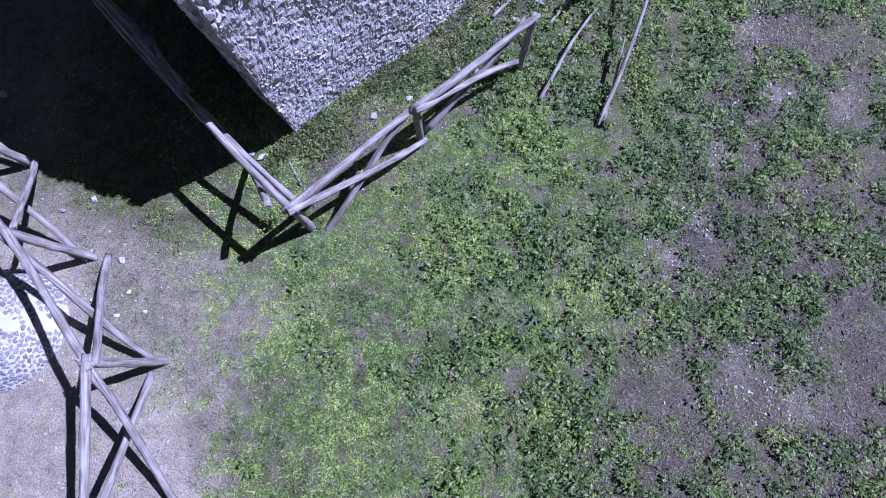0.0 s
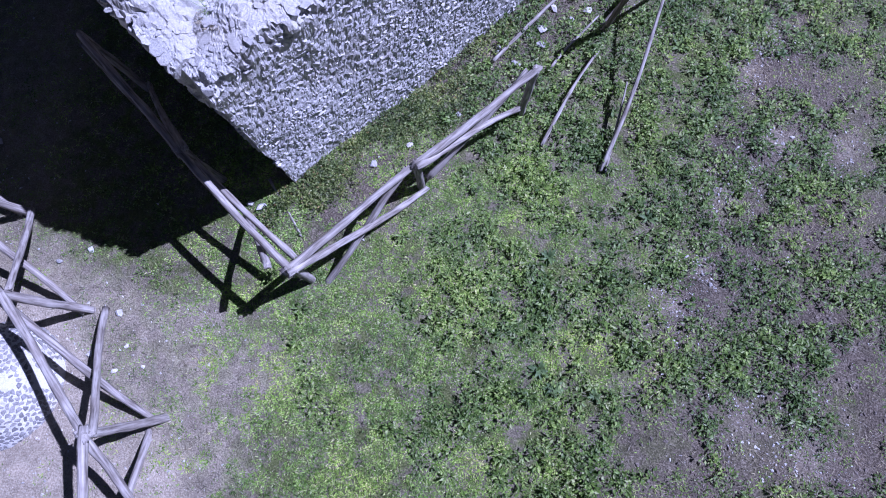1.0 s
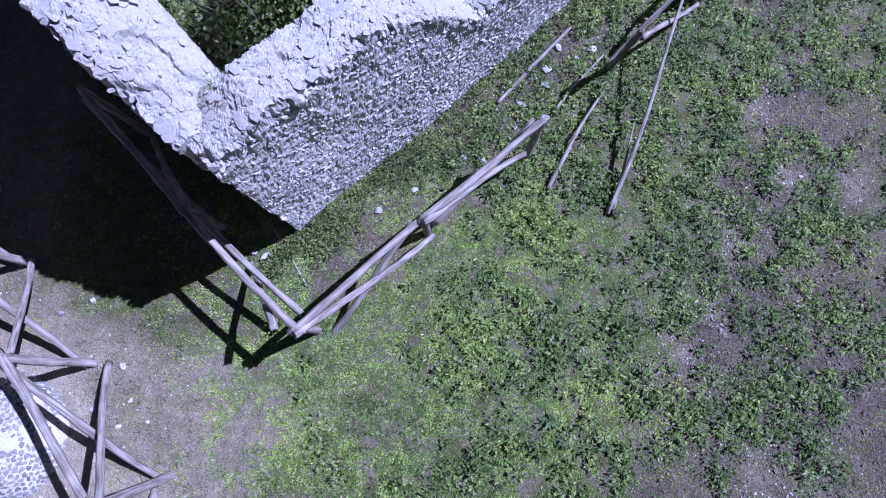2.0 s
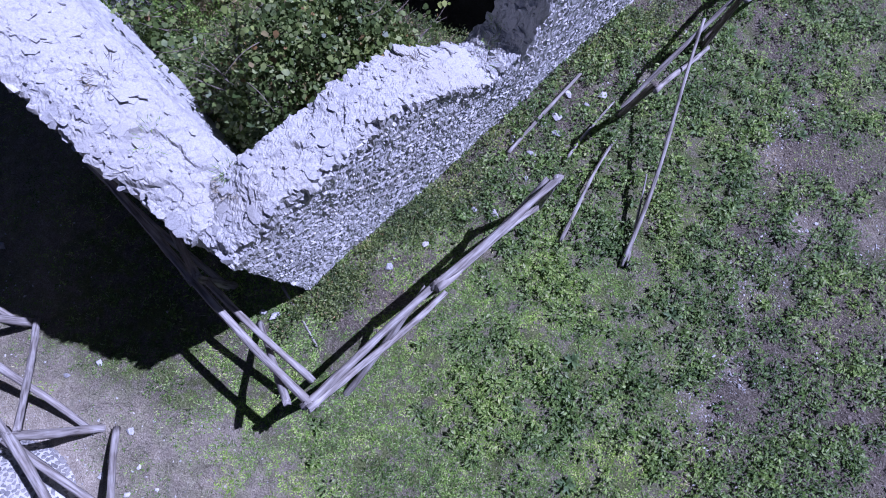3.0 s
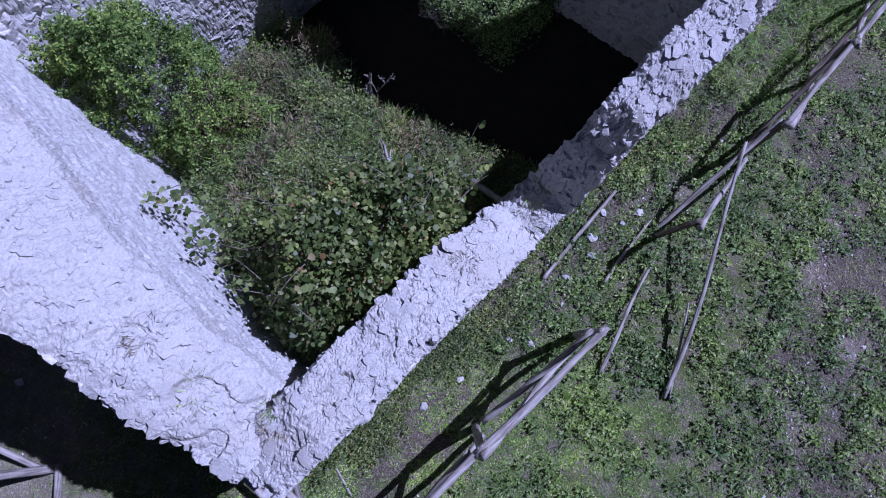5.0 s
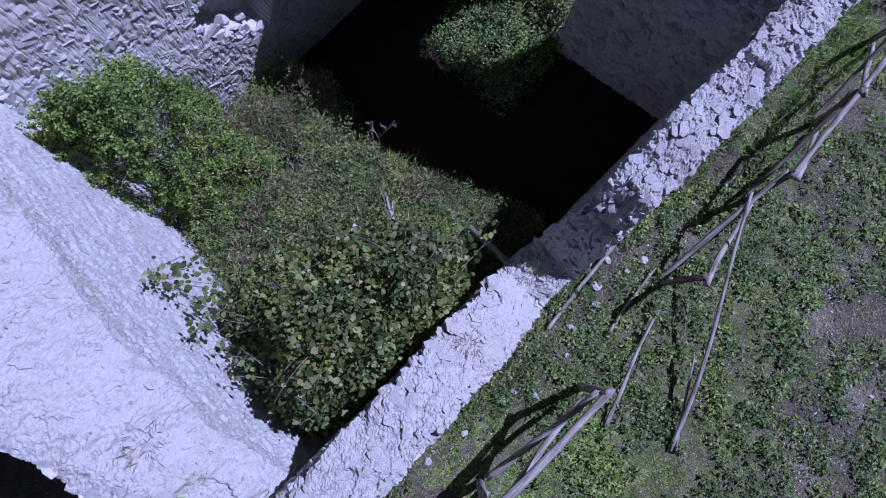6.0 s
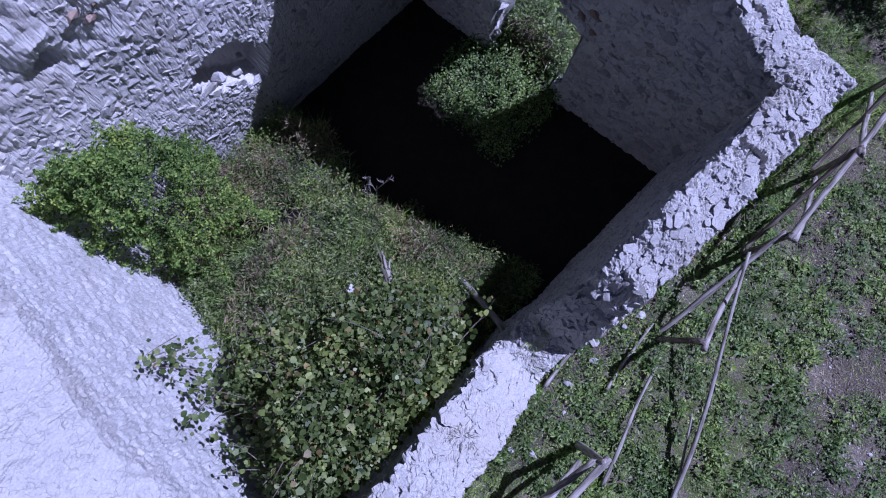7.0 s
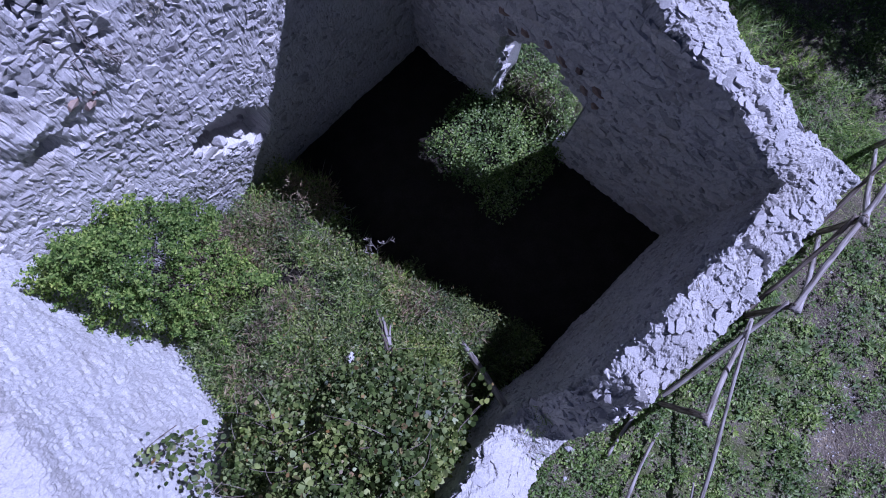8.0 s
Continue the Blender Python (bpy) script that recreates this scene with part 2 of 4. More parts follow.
def cover(x, y):
    """How bare and dry (0 to 1) and how pale and gravelly (0 to 1) the ground is."""
    w = vnoise(x, y, 1.6, 21, 4)
    w2 = vnoise(x, y, 0.5, 31, 3)
    side = x - np.interp(y, (-3.5, -1.7, -0.5, 0.35, 1.1, 2.75, 3.4, 4.5), (0.9, 1.45, 1.95, 2.55, 3.05, 3.3, 3.6, 4.4))
    dry = smooth(-0.2, 0.25, side + 0.35 * w + 0.3 * w2) * (0.6 + 0.4 * smooth(-0.4, 0.2, w2))
    dry = dry * (1 - 0.5 * smooth(4.8, 6.2, x + 0.6 * w))
    dry = np.maximum(dry, 0.6 * smooth(0.1, 0.45, w + 0.8 * w2) * (0.08 + 0.92 * smooth(2.0, 3.4, x - 0.2 * y)))
    u, n = to_un(x, y)
    left = smooth(-1.9, -2.8, x + 0.5 * w + 0.35 * w2) * smooth(0.45, -0.15, y - 0.6 + 0.36 * (x + 2.6) + 0.25 * w + 0.3 * w2)
    left = np.maximum(left, 0.75 * smooth(-4.6, -5.6, x + 0.4 * w))
    stones = smooth(-3.5, -4.4, x + 0.7 * y + 0.5 * w + 0.35 * w2)
    gravel = np.clip(0.52 * left + 0.45 * stones * smooth(1.6, 0.6, y), 0, 1)
    for sx, sy, sr, sk in ((x0, y0, 0.7 * q0, 0.6) for x0, y0, q0 in FLECKS):
        gravel = np.maximum(gravel, sk * np.exp(-((x - sx) ** 2 + (y - sy) ** 2) / sr ** 2) * (0.6 + 0.6 * w2))
    strip = smooth(-1.3, -0.7, n) * (1 - smooth(-0.1, 0.1, n)) * smooth(-0.8, 0.2, u)
    dry = np.maximum(dry, strip * smooth(-0.5, 0.2, w2 + 0.3 * w) * 0.95)
    k = inside(x, y)
    return dry * (1 - k) + 0.6 * k, gravel * (1 - k)


# ---- mesh helpers ----
def mesh_np(name, verts, faces, mat, smooth_shade=False):
    """A mesh from arrays; faces all have the same number of corners."""
    me = bpy.data.meshes.new(name)
    nv, (nf, k) = len(verts), faces.shape
    me.vertices.add(nv)
    me.vertices.foreach_set("co", np.ascontiguousarray(verts, dtype=np.float32).ravel())
    me.loops.add(nf * k)
    me.polygons.add(nf)
    me.loops.foreach_set("vertex_index", np.ascontiguousarray(faces, dtype=np.int32).ravel())
    me.polygons.foreach_set("loop_start", np.arange(nf, dtype=np.int32) * k)
    me.polygons.foreach_set("use_smooth", np.full(nf, smooth_shade))
    me.update(calc_edges=True)
    me.materials.append(mat)
    return me


def grid_faces(rows, cols, wrap=False):
    i, j = np.meshgrid(np.arange(rows - 1), np.arange(cols if wrap else cols - 1), indexing="ij")
    jn = (j + 1) % cols
    return np.stack([i * cols + j, (i + 1) * cols + j, (i + 1) * cols + jn, i * cols + jn], -1).reshape(-1, 4)


def part(name, me, parent, label=""):
    ob = new(name, me)
    ob.parent = parent
    if label:
        tagged(ob, label)
    return ob


# ---- ground ----
def axis(lo, hi, step, far):
    inner = np.arange(lo, hi + step / 2, step)
    outer = np.geomspace(step * 2, far, 26)
    return np.concatenate([lo - outer[::-1], inner, hi + outer])


def build_ground():
    gx, gy = axis(-8, 9, 0.08, 500), axis(-4, 13, 0.08, 500)
    x, y = np.meshgrid(gx, gy, indexing="ij")
    v = np.stack([x, y, ground_height(x, y)], -1).reshape(-1, 3)
    me = mesh_np("ground", v, grid_faces(len(gx), len(gy)), SOIL, True)
    dry, gravel = cover(v[:, 0], v[:, 1])
    # last attribute: painted shade of the floor, everywhere within the walls
    for name, val in (("dry", dry), ("gravel", gravel), ("floor_shade", 0.92 * inside(v[:, 0], v[:, 1]))):
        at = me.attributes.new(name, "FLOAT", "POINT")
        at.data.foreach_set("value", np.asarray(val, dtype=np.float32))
    return tagged(new("ground", me), "sloping meadow of weedy turf, bare earth and pale gravel", "ground", kind="structure")


build_ground()


# ---- stones ----
def stone_template(seed):
    r = np.random.default_rng(seed)
    bm = bmesh.new()
    for _ in range(11):
        p = r.normal(size=3)
        p /= (np.abs(p) ** 3.2).sum() ** (1 / 3.2)
        bm.verts.new(p * r.uniform(0.9, 1.12))
    res = bmesh.ops.convex_hull(bm, input=bm.verts)
    junk = [e for e in res["geom_interior"] + res["geom_unused"] if isinstance(e, bmesh.types.BMVert)]
    bmesh.ops.delete(bm, geom=list(set(junk)), context="VERTS")
    bmesh.ops.triangulate(bm, faces=bm.faces)
    bm.verts.index_update()
    v = np.array([list(q.co) for q in bm.verts])
    f = np.array([[q.index for q in face.verts] for face in bm.faces])
    bm.free()
    return v, f


TEMPLATES = [stone_template(100 + i) for i in range(16)]
def pebble_template(seed):
    r = np.random.default_rng(seed)
    bm = bmesh.new()
    for _ in range(16):
        p = r.normal(size=3)
        bm.verts.new(p / np.linalg.norm(p) * r.uniform(0.8, 1.05))
    res = bmesh.ops.convex_hull(bm, input=bm.verts)
    junk = [e for e in res["geom_interior"] + res["geom_unused"] if isinstance(e, bmesh.types.BMVert)]
    bmesh.ops.delete(bm, geom=list(set(junk)), context="VERTS")
    bmesh.ops.triangulate(bm, faces=bm.faces)
    bm.verts.index_update()
    v = np.array([list(q.co) for q in bm.verts])
    f = np.array([[q.index for q in face.verts] for face in bm.faces])
    bm.free()
    return v, f


ROCK_MESHES = [mesh_np("loose_stone", *pebble_template(200 + i), LIMESTONE) for i in range(8)]
TEMPLATES += [pebble_template(300 + i) for i in range(8)]
STONE_MESHES = [mesh_np("stone", v, f, LIMESTONE) for v, f in TEMPLATES]


def flake_template(seed):
    """A thin flake of stone: a ragged outline, a flat top and sides that lean in underneath."""
    r = np.random.default_rng(seed)
    n = 8
    a = np.arange(n) * 2 * np.pi / n + r.uniform(-0.3, 0.3, n)
    q = r.uniform(0.6, 1.1, n)
    rim = np.stack([q * np.cos(a), q * np.sin(a), r.uniform(0.75, 1.0, n)], -1)
    foot = rim * (0.86, 0.86, 0) - (0, 0, 1)
    v = np.concatenate([rim, foot, [[0, 0, 1.1]]])
    f = []
    for i in range(n):
        j = (i + 1) % n
        f += [(i, j, 2 * n), (n + i, n + j, j), (n + i, j, i)]
    return v, np.array(f)


FLAKES = [flake_template(500 + i) for i in range(14)]


def joined_stones(name, places, mat, templates=None):
    """One mesh of many stones; places are 4x4 arrays with a template number."""
    vs, fs, at = [], [], 0
    for k, m in places:
        v, f = (templates or TEMPLATES)[k]
        vs.append(v @ m[:3, :3].T + m[:3, 3])
        fs.append(f + at)
        at += len(v)
    return mesh_np(name, np.concatenate(vs), np.concatenate(fs), mat)


def stone_place(x, y, z, ax, half, tilt):
    """A stone at a point, its length along the plan direction ax, with half sizes along, through and up."""
    a = math.atan2(ax[1], ax[0])
    m = pose(x, y, z, 0, 0, math.degrees(a)) @ pose(0, 0, 0, *tilt) @ Matrix.Diagonal((*half, 1))
    return np.array(m)


# ---- walls ----
def profile(points):
    xs, ys = zip(*points)
    return lambda s: np.interp(s, xs, ys)


def terrace(v, levels):
    """Noise broken into flat steps, like the ledges of flaking stone."""
    k = np.asarray(v, float) * levels
    i = np.floor(k)
    return (i + smooth(0.42, 0.58, k - i)) / levels


def build_wall(name, start, along, across, length, thick, top, bottom, label, front, back, seed, dent=None, hole=None, narrow=None, size=1.0, tilt=17, proud_by=(-0.028, -0.012), crumbs=160, lean=7, round_edge=0.09, batter=0.0, inner_round=0.0, slabs=120, ragged=0.05):
    """A ruined rubble wall. start: plan point; along, across: its plan axes; top, bottom: heights along it.
    front / back: whether the near (across = 0) and far faces carry stones ('stone'), or are bare ('plain')."""
    step = 0.014
    s = np.arange(0, length + step / 2, step)
    ns = len(s)
    nz, nt = 100, max(12, int(thick / 0.012))
    # cross-section: up the near face, over the top, down the far face, and back underneath
    kf = np.linspace(0, 1, nz)
    t_rows = np.concatenate([np.zeros(nz), np.linspace(0, 1, nt)[1:-1], np.ones(nz)])
    h_rows = np.concatenate([kf, np.ones(nt - 2), kf[::-1]])
    is_top = np.concatenate([np.zeros(nz), np.ones(nt - 2), np.zeros(nz)])
    S = np.repeat(s[:, None], len(t_rows), 1)
    T = np.repeat(t_rows[None] * thick, ns, 0)
    zt = top(s)[:, None]
    zb = bottom(s)[:, None]
    tt = T / thick

    def relief(S, T):
        """The broken crown's height over the wall's top line."""
        big, _ = chunks(S, T, 0.24, 0.15, seed + 40)
        mid, gap = chunks(S, T, 0.11, 0.075, seed + 50)
        small, gap2 = chunks(S, T, 0.05, 0.038, seed + 55)
        flake = terrace(vnoise(S, T, 0.42, seed + 30, 4), 6)
        grit = hash2(np.floor(np.asarray(S) / 0.014), np.floor(np.asarray(T) / 0.012), seed + 90) - 0.5
        rise = 0.04 * vnoise(S, T, 0.7, seed, 2) + 0.014 * big + 0.008 * mid + 0.005 * small - 0.006 * gap - 0.003 * gap2 + 0.09 * flake + 0.010 * grit
        pits = 0.06 * smooth(0.38, 0.46, vnoise(S, T, 0.3, seed + 6, 3))
        edge = round_edge * (np.abs(2 * T / thick - 1) ** 4) * (0.6 + 0.6 * vnoise(S, T, 0.3, seed + 8, 2))
        edge = edge + inner_round * smooth(0.1, 1.2, T / thick) ** 1.5
        return rise - pits - edge

    Z = zb + (zt - zb) * h_rows[None] + relief(S, T) * h_rows[None] ** 6
    # uneven faces: the near one bulges towards minus, the far one towards plus
    sgn = np.where(tt < 0.5, -1.0, 1.0)
    Zw = np.where(tt < 0.5, Z, Z + 31.7)
    rough = np.where(tt < 0.5, 1.0 if front == "stone" else 0.8, 1.0 if back == "stone" else 0.8)
    cell, crack = chunks(S, Zw, 0.13, 0.075, seed + 60)
    grit, crack2 = chunks(S, Zw, 0.05, 0.035, seed + 70)
    ledge = terrace(vnoise(S, Zw, 0.22, seed + 65, 3), 5)
    plain = np.where(tt < 0.5, float(front == "plain"), float(back == "plain"))
    bulge = 0.035 * vnoise(S, Zw, 0.7, seed + 11, 3) + 0.014 * ledge * plain + rough * (0.007 * cell - 0.010 * crack + 0.004 * grit - 0.005 * crack2)
    near_edge = 1 - is_top[None]
    erode = 0.05 * np.clip(vnoise(S, Zw, 0.35, seed + 17, 3), -1, 1) * smooth(0.4, 0.0, zt - Z)
    T = T + sgn * (bulge - np.abs(erode)) * near_edge
    # broken-off stones leave the crown's edges ragged
    low = smooth(0.45, 0.05, zt - Z)
    for side, fade in ((0, np.clip(1 - 2.2 * tt, 0, 1)), (1, np.clip(2.2 * tt - 1.2, 0, 1))):
        wide, _ = chunks(S, Z * 0.6 + 9 * side, 0.17, 0.12, seed + 120)
        fine, _ = chunks(S, Z * 0.8 + 5 * side, 0.07, 0.06, seed + 130)
        T = T + (1 - 2 * side) * ragged * (0.55 * wide + 0.4 * fine - 0.05) * low * fade
    if narrow is not None:
        T = T * narrow(S)
    T = T + batter * np.maximum(Z - 0.5, 0) * (1 - tt)
    if dent is not None:
        T = dent(S, Z, T, tt, near_edge)
    ends = 0.03 * vnoise(T, Z, 0.25, seed + 23, 3) * (smooth(0.1, 0, S) - smooth(length - 0.1, length, S))
    S2 = S + ends
    x = start[0] + S2 * along[0] + T * across[0]
    y = start[1] + S2 * along[1] + T * across[1]
    v = np.stack([x, y, Z], -1).reshape(-1, 3)
    cols = len(t_rows)
    faces = grid_faces(ns, cols, True)
    me = mesh_np(name, v, faces, MORTAR)
    bm = bmesh.new()
    bm.from_mesh(me)
    bmesh.ops.holes_fill(bm, edges=[e for e in bm.edges if e.is_boundary], sides=0)
    bmesh.ops.recalc_face_normals(bm, faces=bm.faces)
    bm.to_mesh(me)
    bm.free()
    me.materials.append(PLASTER)
    me.materials.append(JOINT)
    slot = np.zeros(len(me.polygons), dtype=np.int32)
    row = np.arange(ns * cols).reshape(ns, cols)[:-1].ravel() % cols
    slot[:len(row)][row < nz - 6] = 1 if front == "plain" else 2
    slot[:len(row)][(row > nz + nt + 4) & (row < cols - 1)] = 1 if back == "plain" else 2
    me.polygons.foreach_set("material_index", slot)
    wall = tagged(new(name, me), label, "wall", kind="structure")
    # stones in rough courses
    r = np.random.default_rng(seed)
    places = []
    for face, tpos, out in ((front, 0.0, -1), (back, thick, 1)):
        if face != "stone":
            continue
        z = bottom(s).min()
        while z < top(s).max():
            h = r.uniform(0.045, 0.10) * size
            q = r.uniform(-0.1, 0)
            while q < length:
                hh = h * r.uniform(0.55, 1.25)
                w = hh * r.uniform(0.8, 1.9)
                c, zz = q + w / 2, z + h / 2 + 0.03 * math.sin(3.1 * q + 9 * z) + r.uniform(-0.03, 0.03)
                q += w * 0.88
                if not (0.02 < c < length - 0.02) or zz > top(c) - 0.06 - r.uniform(0, 0.1) or zz < bottom(c) - 0.05 or r.random() < 0.12:
                    continue
                if hole is not None and hole(c, zz):
                    continue
                base_t = tpos * (narrow(c) if narrow is not None else 1.0)
                if out < 0:
                    base_t += batter * max(zz - 0.5, 0)
                proud = base_t + out * (r.uniform(*proud_by) + 0.035 * float(vnoise(c, zz if out < 0 else zz + 31.7, 0.7, seed + 11, 3)))
                px, py = start[0] + c * along[0] + proud * across[0], start[1] + c * along[1] + proud * across[1]
                places.append((int(r.integers(16)), stone_place(px, py, zz, along, (w * 0.66, 0.04, hh * 0.7), (r.uniform(-lean, lean), r.normal(0, tilt) + 180 * r.integers(2), r.uniform(-lean, lean))), c))
            z += h * 0.85
    # loose rubble bedded in the crown
    k = int(length * thick * crumbs)
    cs, ts = r.uniform(0, length, k), r.uniform(0.03, thick - 0.05, k)
    zs = top(cs) + relief(cs, ts)
    for c, t, z in zip(cs, ts, zs):
        bit = 0.005 + 0.016 * r.random() ** 4
        if hole is not None and hole(c, top(c) - 0.05):
            continue
        t *= float(narrow(c)) if narrow is not None else 1.0
        px, py = start[0] + c * along[0] + t * across[0], start[1] + c * along[1] + t * across[1]
        places.append((int(r.integers(16)), stone_place(px, py, z - bit * r.uniform(0.2, 0.5), along, (bit * r.uniform(1.1, 1.9), bit * r.uniform(0.8, 1.3), bit * 0.5), (r.uniform(-22, 22), r.uniform(-22, 22), r.uniform(0, 360))), c))
    # thin flakes of stone and mortar lying on the crown
    flakes = []
    k = int(length * thick * slabs)
    for c, t in zip(r.uniform(0.02, length - 0.02, k), r.uniform(0.03, thick - 0.03, k)):
        if hole is not None and hole(c, top(c) - 0.05):
            continue
        w = 0.014 + 0.05 * r.random() ** 2
        zc = float(top(c) + relief(c, t))
        slope_t = float(relief(c, t + 0.05) - relief(c, t - 0.05)) / 0.1
        slope_c = float(top(c + 0.05) - top(c - 0.05)) / 0.1
        shift = batter * max(zc - 0.5, 0) * (1 - t / thick)
        t = (t * float(narrow(c)) if narrow is not None else t) + shift
        px, py = start[0] + c * along[0] + t * across[0], start[1] + c * along[1] + t * across[1]
        turn = across[0] * -along[1] + across[1] * along[0]
        m = pose(px, py, zc + w * 0.04, 0, 0, math.degrees(math.atan2(along[1], along[0]))) @ pose(0, 0, 0, math.degrees(math.atan(0.7 * slope_t * turn)) + r.normal(0, 7), -math.degrees(math.atan(0.8 * slope_c)) + r.normal(0, 7), 0) @ pose(0, 0, 0, 0, 0, r.uniform(0, 360))
        flakes.append((int(r.integers(14)), np.array(m @ Matrix.Diagonal((w * r.uniform(1.0, 1.5), w, 0.005 + 0.12 * w * r.random(), 1)))))
    if flakes:
        tagged(part("flakes", joined_stones("flakes", flakes, MORTAR, FLAKES), wall), kind="stuff")
    # coarse stones laid bare where the top steps down
    for c in np.arange(0.1, length, 0.02):
        if float(top(c + 0.1) - top(c - 0.1)) > 0.25:
            for _ in range(2):
                t, bit = r.uniform(0.05, thick - 0.07), r.uniform(0.02, 0.05)
                z = float(top(c) + relief(c, t)) - bit * 0.35
                t *= float(narrow(c)) if narrow is not None else 1.0
                px, py = start[0] + c * along[0] + t * across[0], start[1] + c * along[1] + t * across[1]
                places.append((int(r.integers(16)), stone_place(px, py, z, along, (bit * r.uniform(0.9, 1.5), bit, bit * r.uniform(0.5, 0.9)), (r.uniform(-25, 25), r.uniform(-25, 25), r.uniform(0, 360))), c))
    return wall, places


WALL_STONES = []
hR = profile([(0, 3.03), (0.6, 3.15), (1.7, 3.0), (2.2, 2.75), (2.6, 2.25), (2.95, 1.85), (3.35, 1.9), (3.65, 2.45), (3.95, 2.85), (4.6, 2.93), (5.6, 2.9), (6.6, 2.8)])
hL = profile([(0, 2.98), (0.32, 2.99), (0.6, 3.2), (1.2, 3.65), (2.0, 3.88), (2.8, 3.75), (5.3, 3.6)])
hB = profile([(0, 4.0), (2.1, 4.0), (2.75, 3.7), (3.2, 3.5), (3.7, 3.7), (6.6, 4.0)])
hF = profile([(0, 2.8), (0.6, 2.85), (1.1, 3.1), (2.2, 3.38), (3.5, 3.75), (5.6, 4.1)])
DOOR_A, DOOR_B = 2.2, 3.5


def door_bottom(s):
    s = np.asarray(s, float)
    k = np.clip((s - DOOR_A) / (DOOR_B - DOOR_A), 0, 1)
    arch = 1.25 + 0.38 * np.sin(np.pi * k) + 0.06 * np.sin(17 * s)
    return np.where((s > DOOR_A) & (s < DOOR_B), arch, -1.5)


def niche_mask(S, Z):
    lo = np.interp(S, (1.97, 2.27, 2.74, 2.9, 3.06), (0.87, 0.58, 0.17, 0.3, 0.6))
    hi = np.interp(S, (1.97, 2.05, 2.41, 2.75, 3.06), (0.95, 1.04, 1.2, 1.07, 0.66))
    lo, hi = lo + 0.03 * vnoise(S, 0 * S, 0.1, 81, 2), hi + 0.04 * vnoise(S, 0 * S + 3, 0.1, 82, 2)
    return smooth(-0.01, 0.03, Z - lo) * smooth(-0.01, 0.03, hi - Z) * (S > 1.97) * (S < 3.06)


def eroded(S, Z):
    """Where the back wall has lost its facing (0 to 1), towards the broken top."""
    return smooth(0.0, 0.5, vnoise(S, Z, 0.8, 78, 2) + 0.75 * (np.asarray(Z, float) - 2.45) - 0.3 * (np.asarray(S, float) - 1.6))


def niche_dent(S, Z, T, tt, face):
    pits = smooth(0.25, 0.5, vnoise(S, Z, 0.55, 77, 3)) * smooth(1.6, 2.4, Z)
    for c, z, q in ((1.68, 3.07, 0.08), (1.25, 2.42, 0.08), (2.2, 3.06, 0.1), (1.29, 1.44, 0.06), (2.3, 2.95, 0.07)):
        pits = pits + 1.2 * np.exp(-((S - c) ** 2 / (2 * q * q) + (Z - z) ** 2 / (0.7 * q * q)))
    T = T + eroded(S, Z) * (0.1 * terrace(vnoise(S, Z, 0.45, 79, 3), 4) + 0.03 * vnoise(S, Z, 0.13, 80, 3)) * (tt < 0.5) * face
    return T + (0.36 * niche_mask(S, Z) + 0.14 * np.minimum(pits, 1.2)) * (tt < 0.5) * face


def putlog(S, Z, T, tt, face):
    """A small square beam hole in the inner face."""
    hole = smooth(0.075, 0.055, np.abs(S - 1.49)) * smooth(0.075, 0.055, np.abs(Z - 2.64))
    return T - 0.25 * hole * (tt > 0.5) * face


flat = lambda z: (lambda s: np.full_like(np.asarray(s, float), z))
RIGHT = build_wall("wall_south", plan(0, 0), U_AXIS, N_AXIS, 6.55, 0.52, hR, flat(-1.2), "pale rubble limestone wall with a broken, stepped top", "stone", "stone", 11, narrow=lambda c: 1 - 0.2 * smooth(3.1, 3.8, np.asarray(c, float)), size=0.74, tilt=38, proud_by=(-0.041, -0.025), crumbs=60, lean=10)
LEFT = build_wall("wall_west", plan(0.0, 0.3), N_AXIS, U_AXIS, 5.3, 0.58, lambda s: hL(np.asarray(s) + 0.3), flat(-1.2), "thick pale limestone wall with crumbled top and plastered inner face", "stone", "plain", 22, crumbs=60, round_edge=0.03, inner_round=0.5, batter=-0.028)
BACK = build_wall("wall_north", plan(0.55, 5.1), U_AXIS, N_AXIS, 6.1, 0.55, hB, flat(-1.6), "tall rubble limestone wall with a small niche", "stone", "plain", 33, niche_dent, lambda c, z: float(niche_mask(np.array(c), np.array(z))) > 0.1 or bool(eroded(c, z) > 0.45), size=1.2, tilt=22, proud_by=(-0.035, -0.024), lean=6, batter=0.1)
FAR = build_wall("wall_east", plan(6.6, 0.25), N_AXIS, -U_AXIS, 5.13, 0.48, lambda s: hF(np.asarray(s) + 0.25), lambda s: door_bottom(np.asarray(s) + 0.25), "rubble limestone wall with a doorway and raw top", "plain", "stone", 44, putlog, lambda c, z: z < float(door_bottom(c + 0.25)) or (DOOR_A - 0.29 < c < DOOR_B - 0.21 and z < 1.35), size=1.3, proud_by=(-0.03, -0.014), crumbs=60)


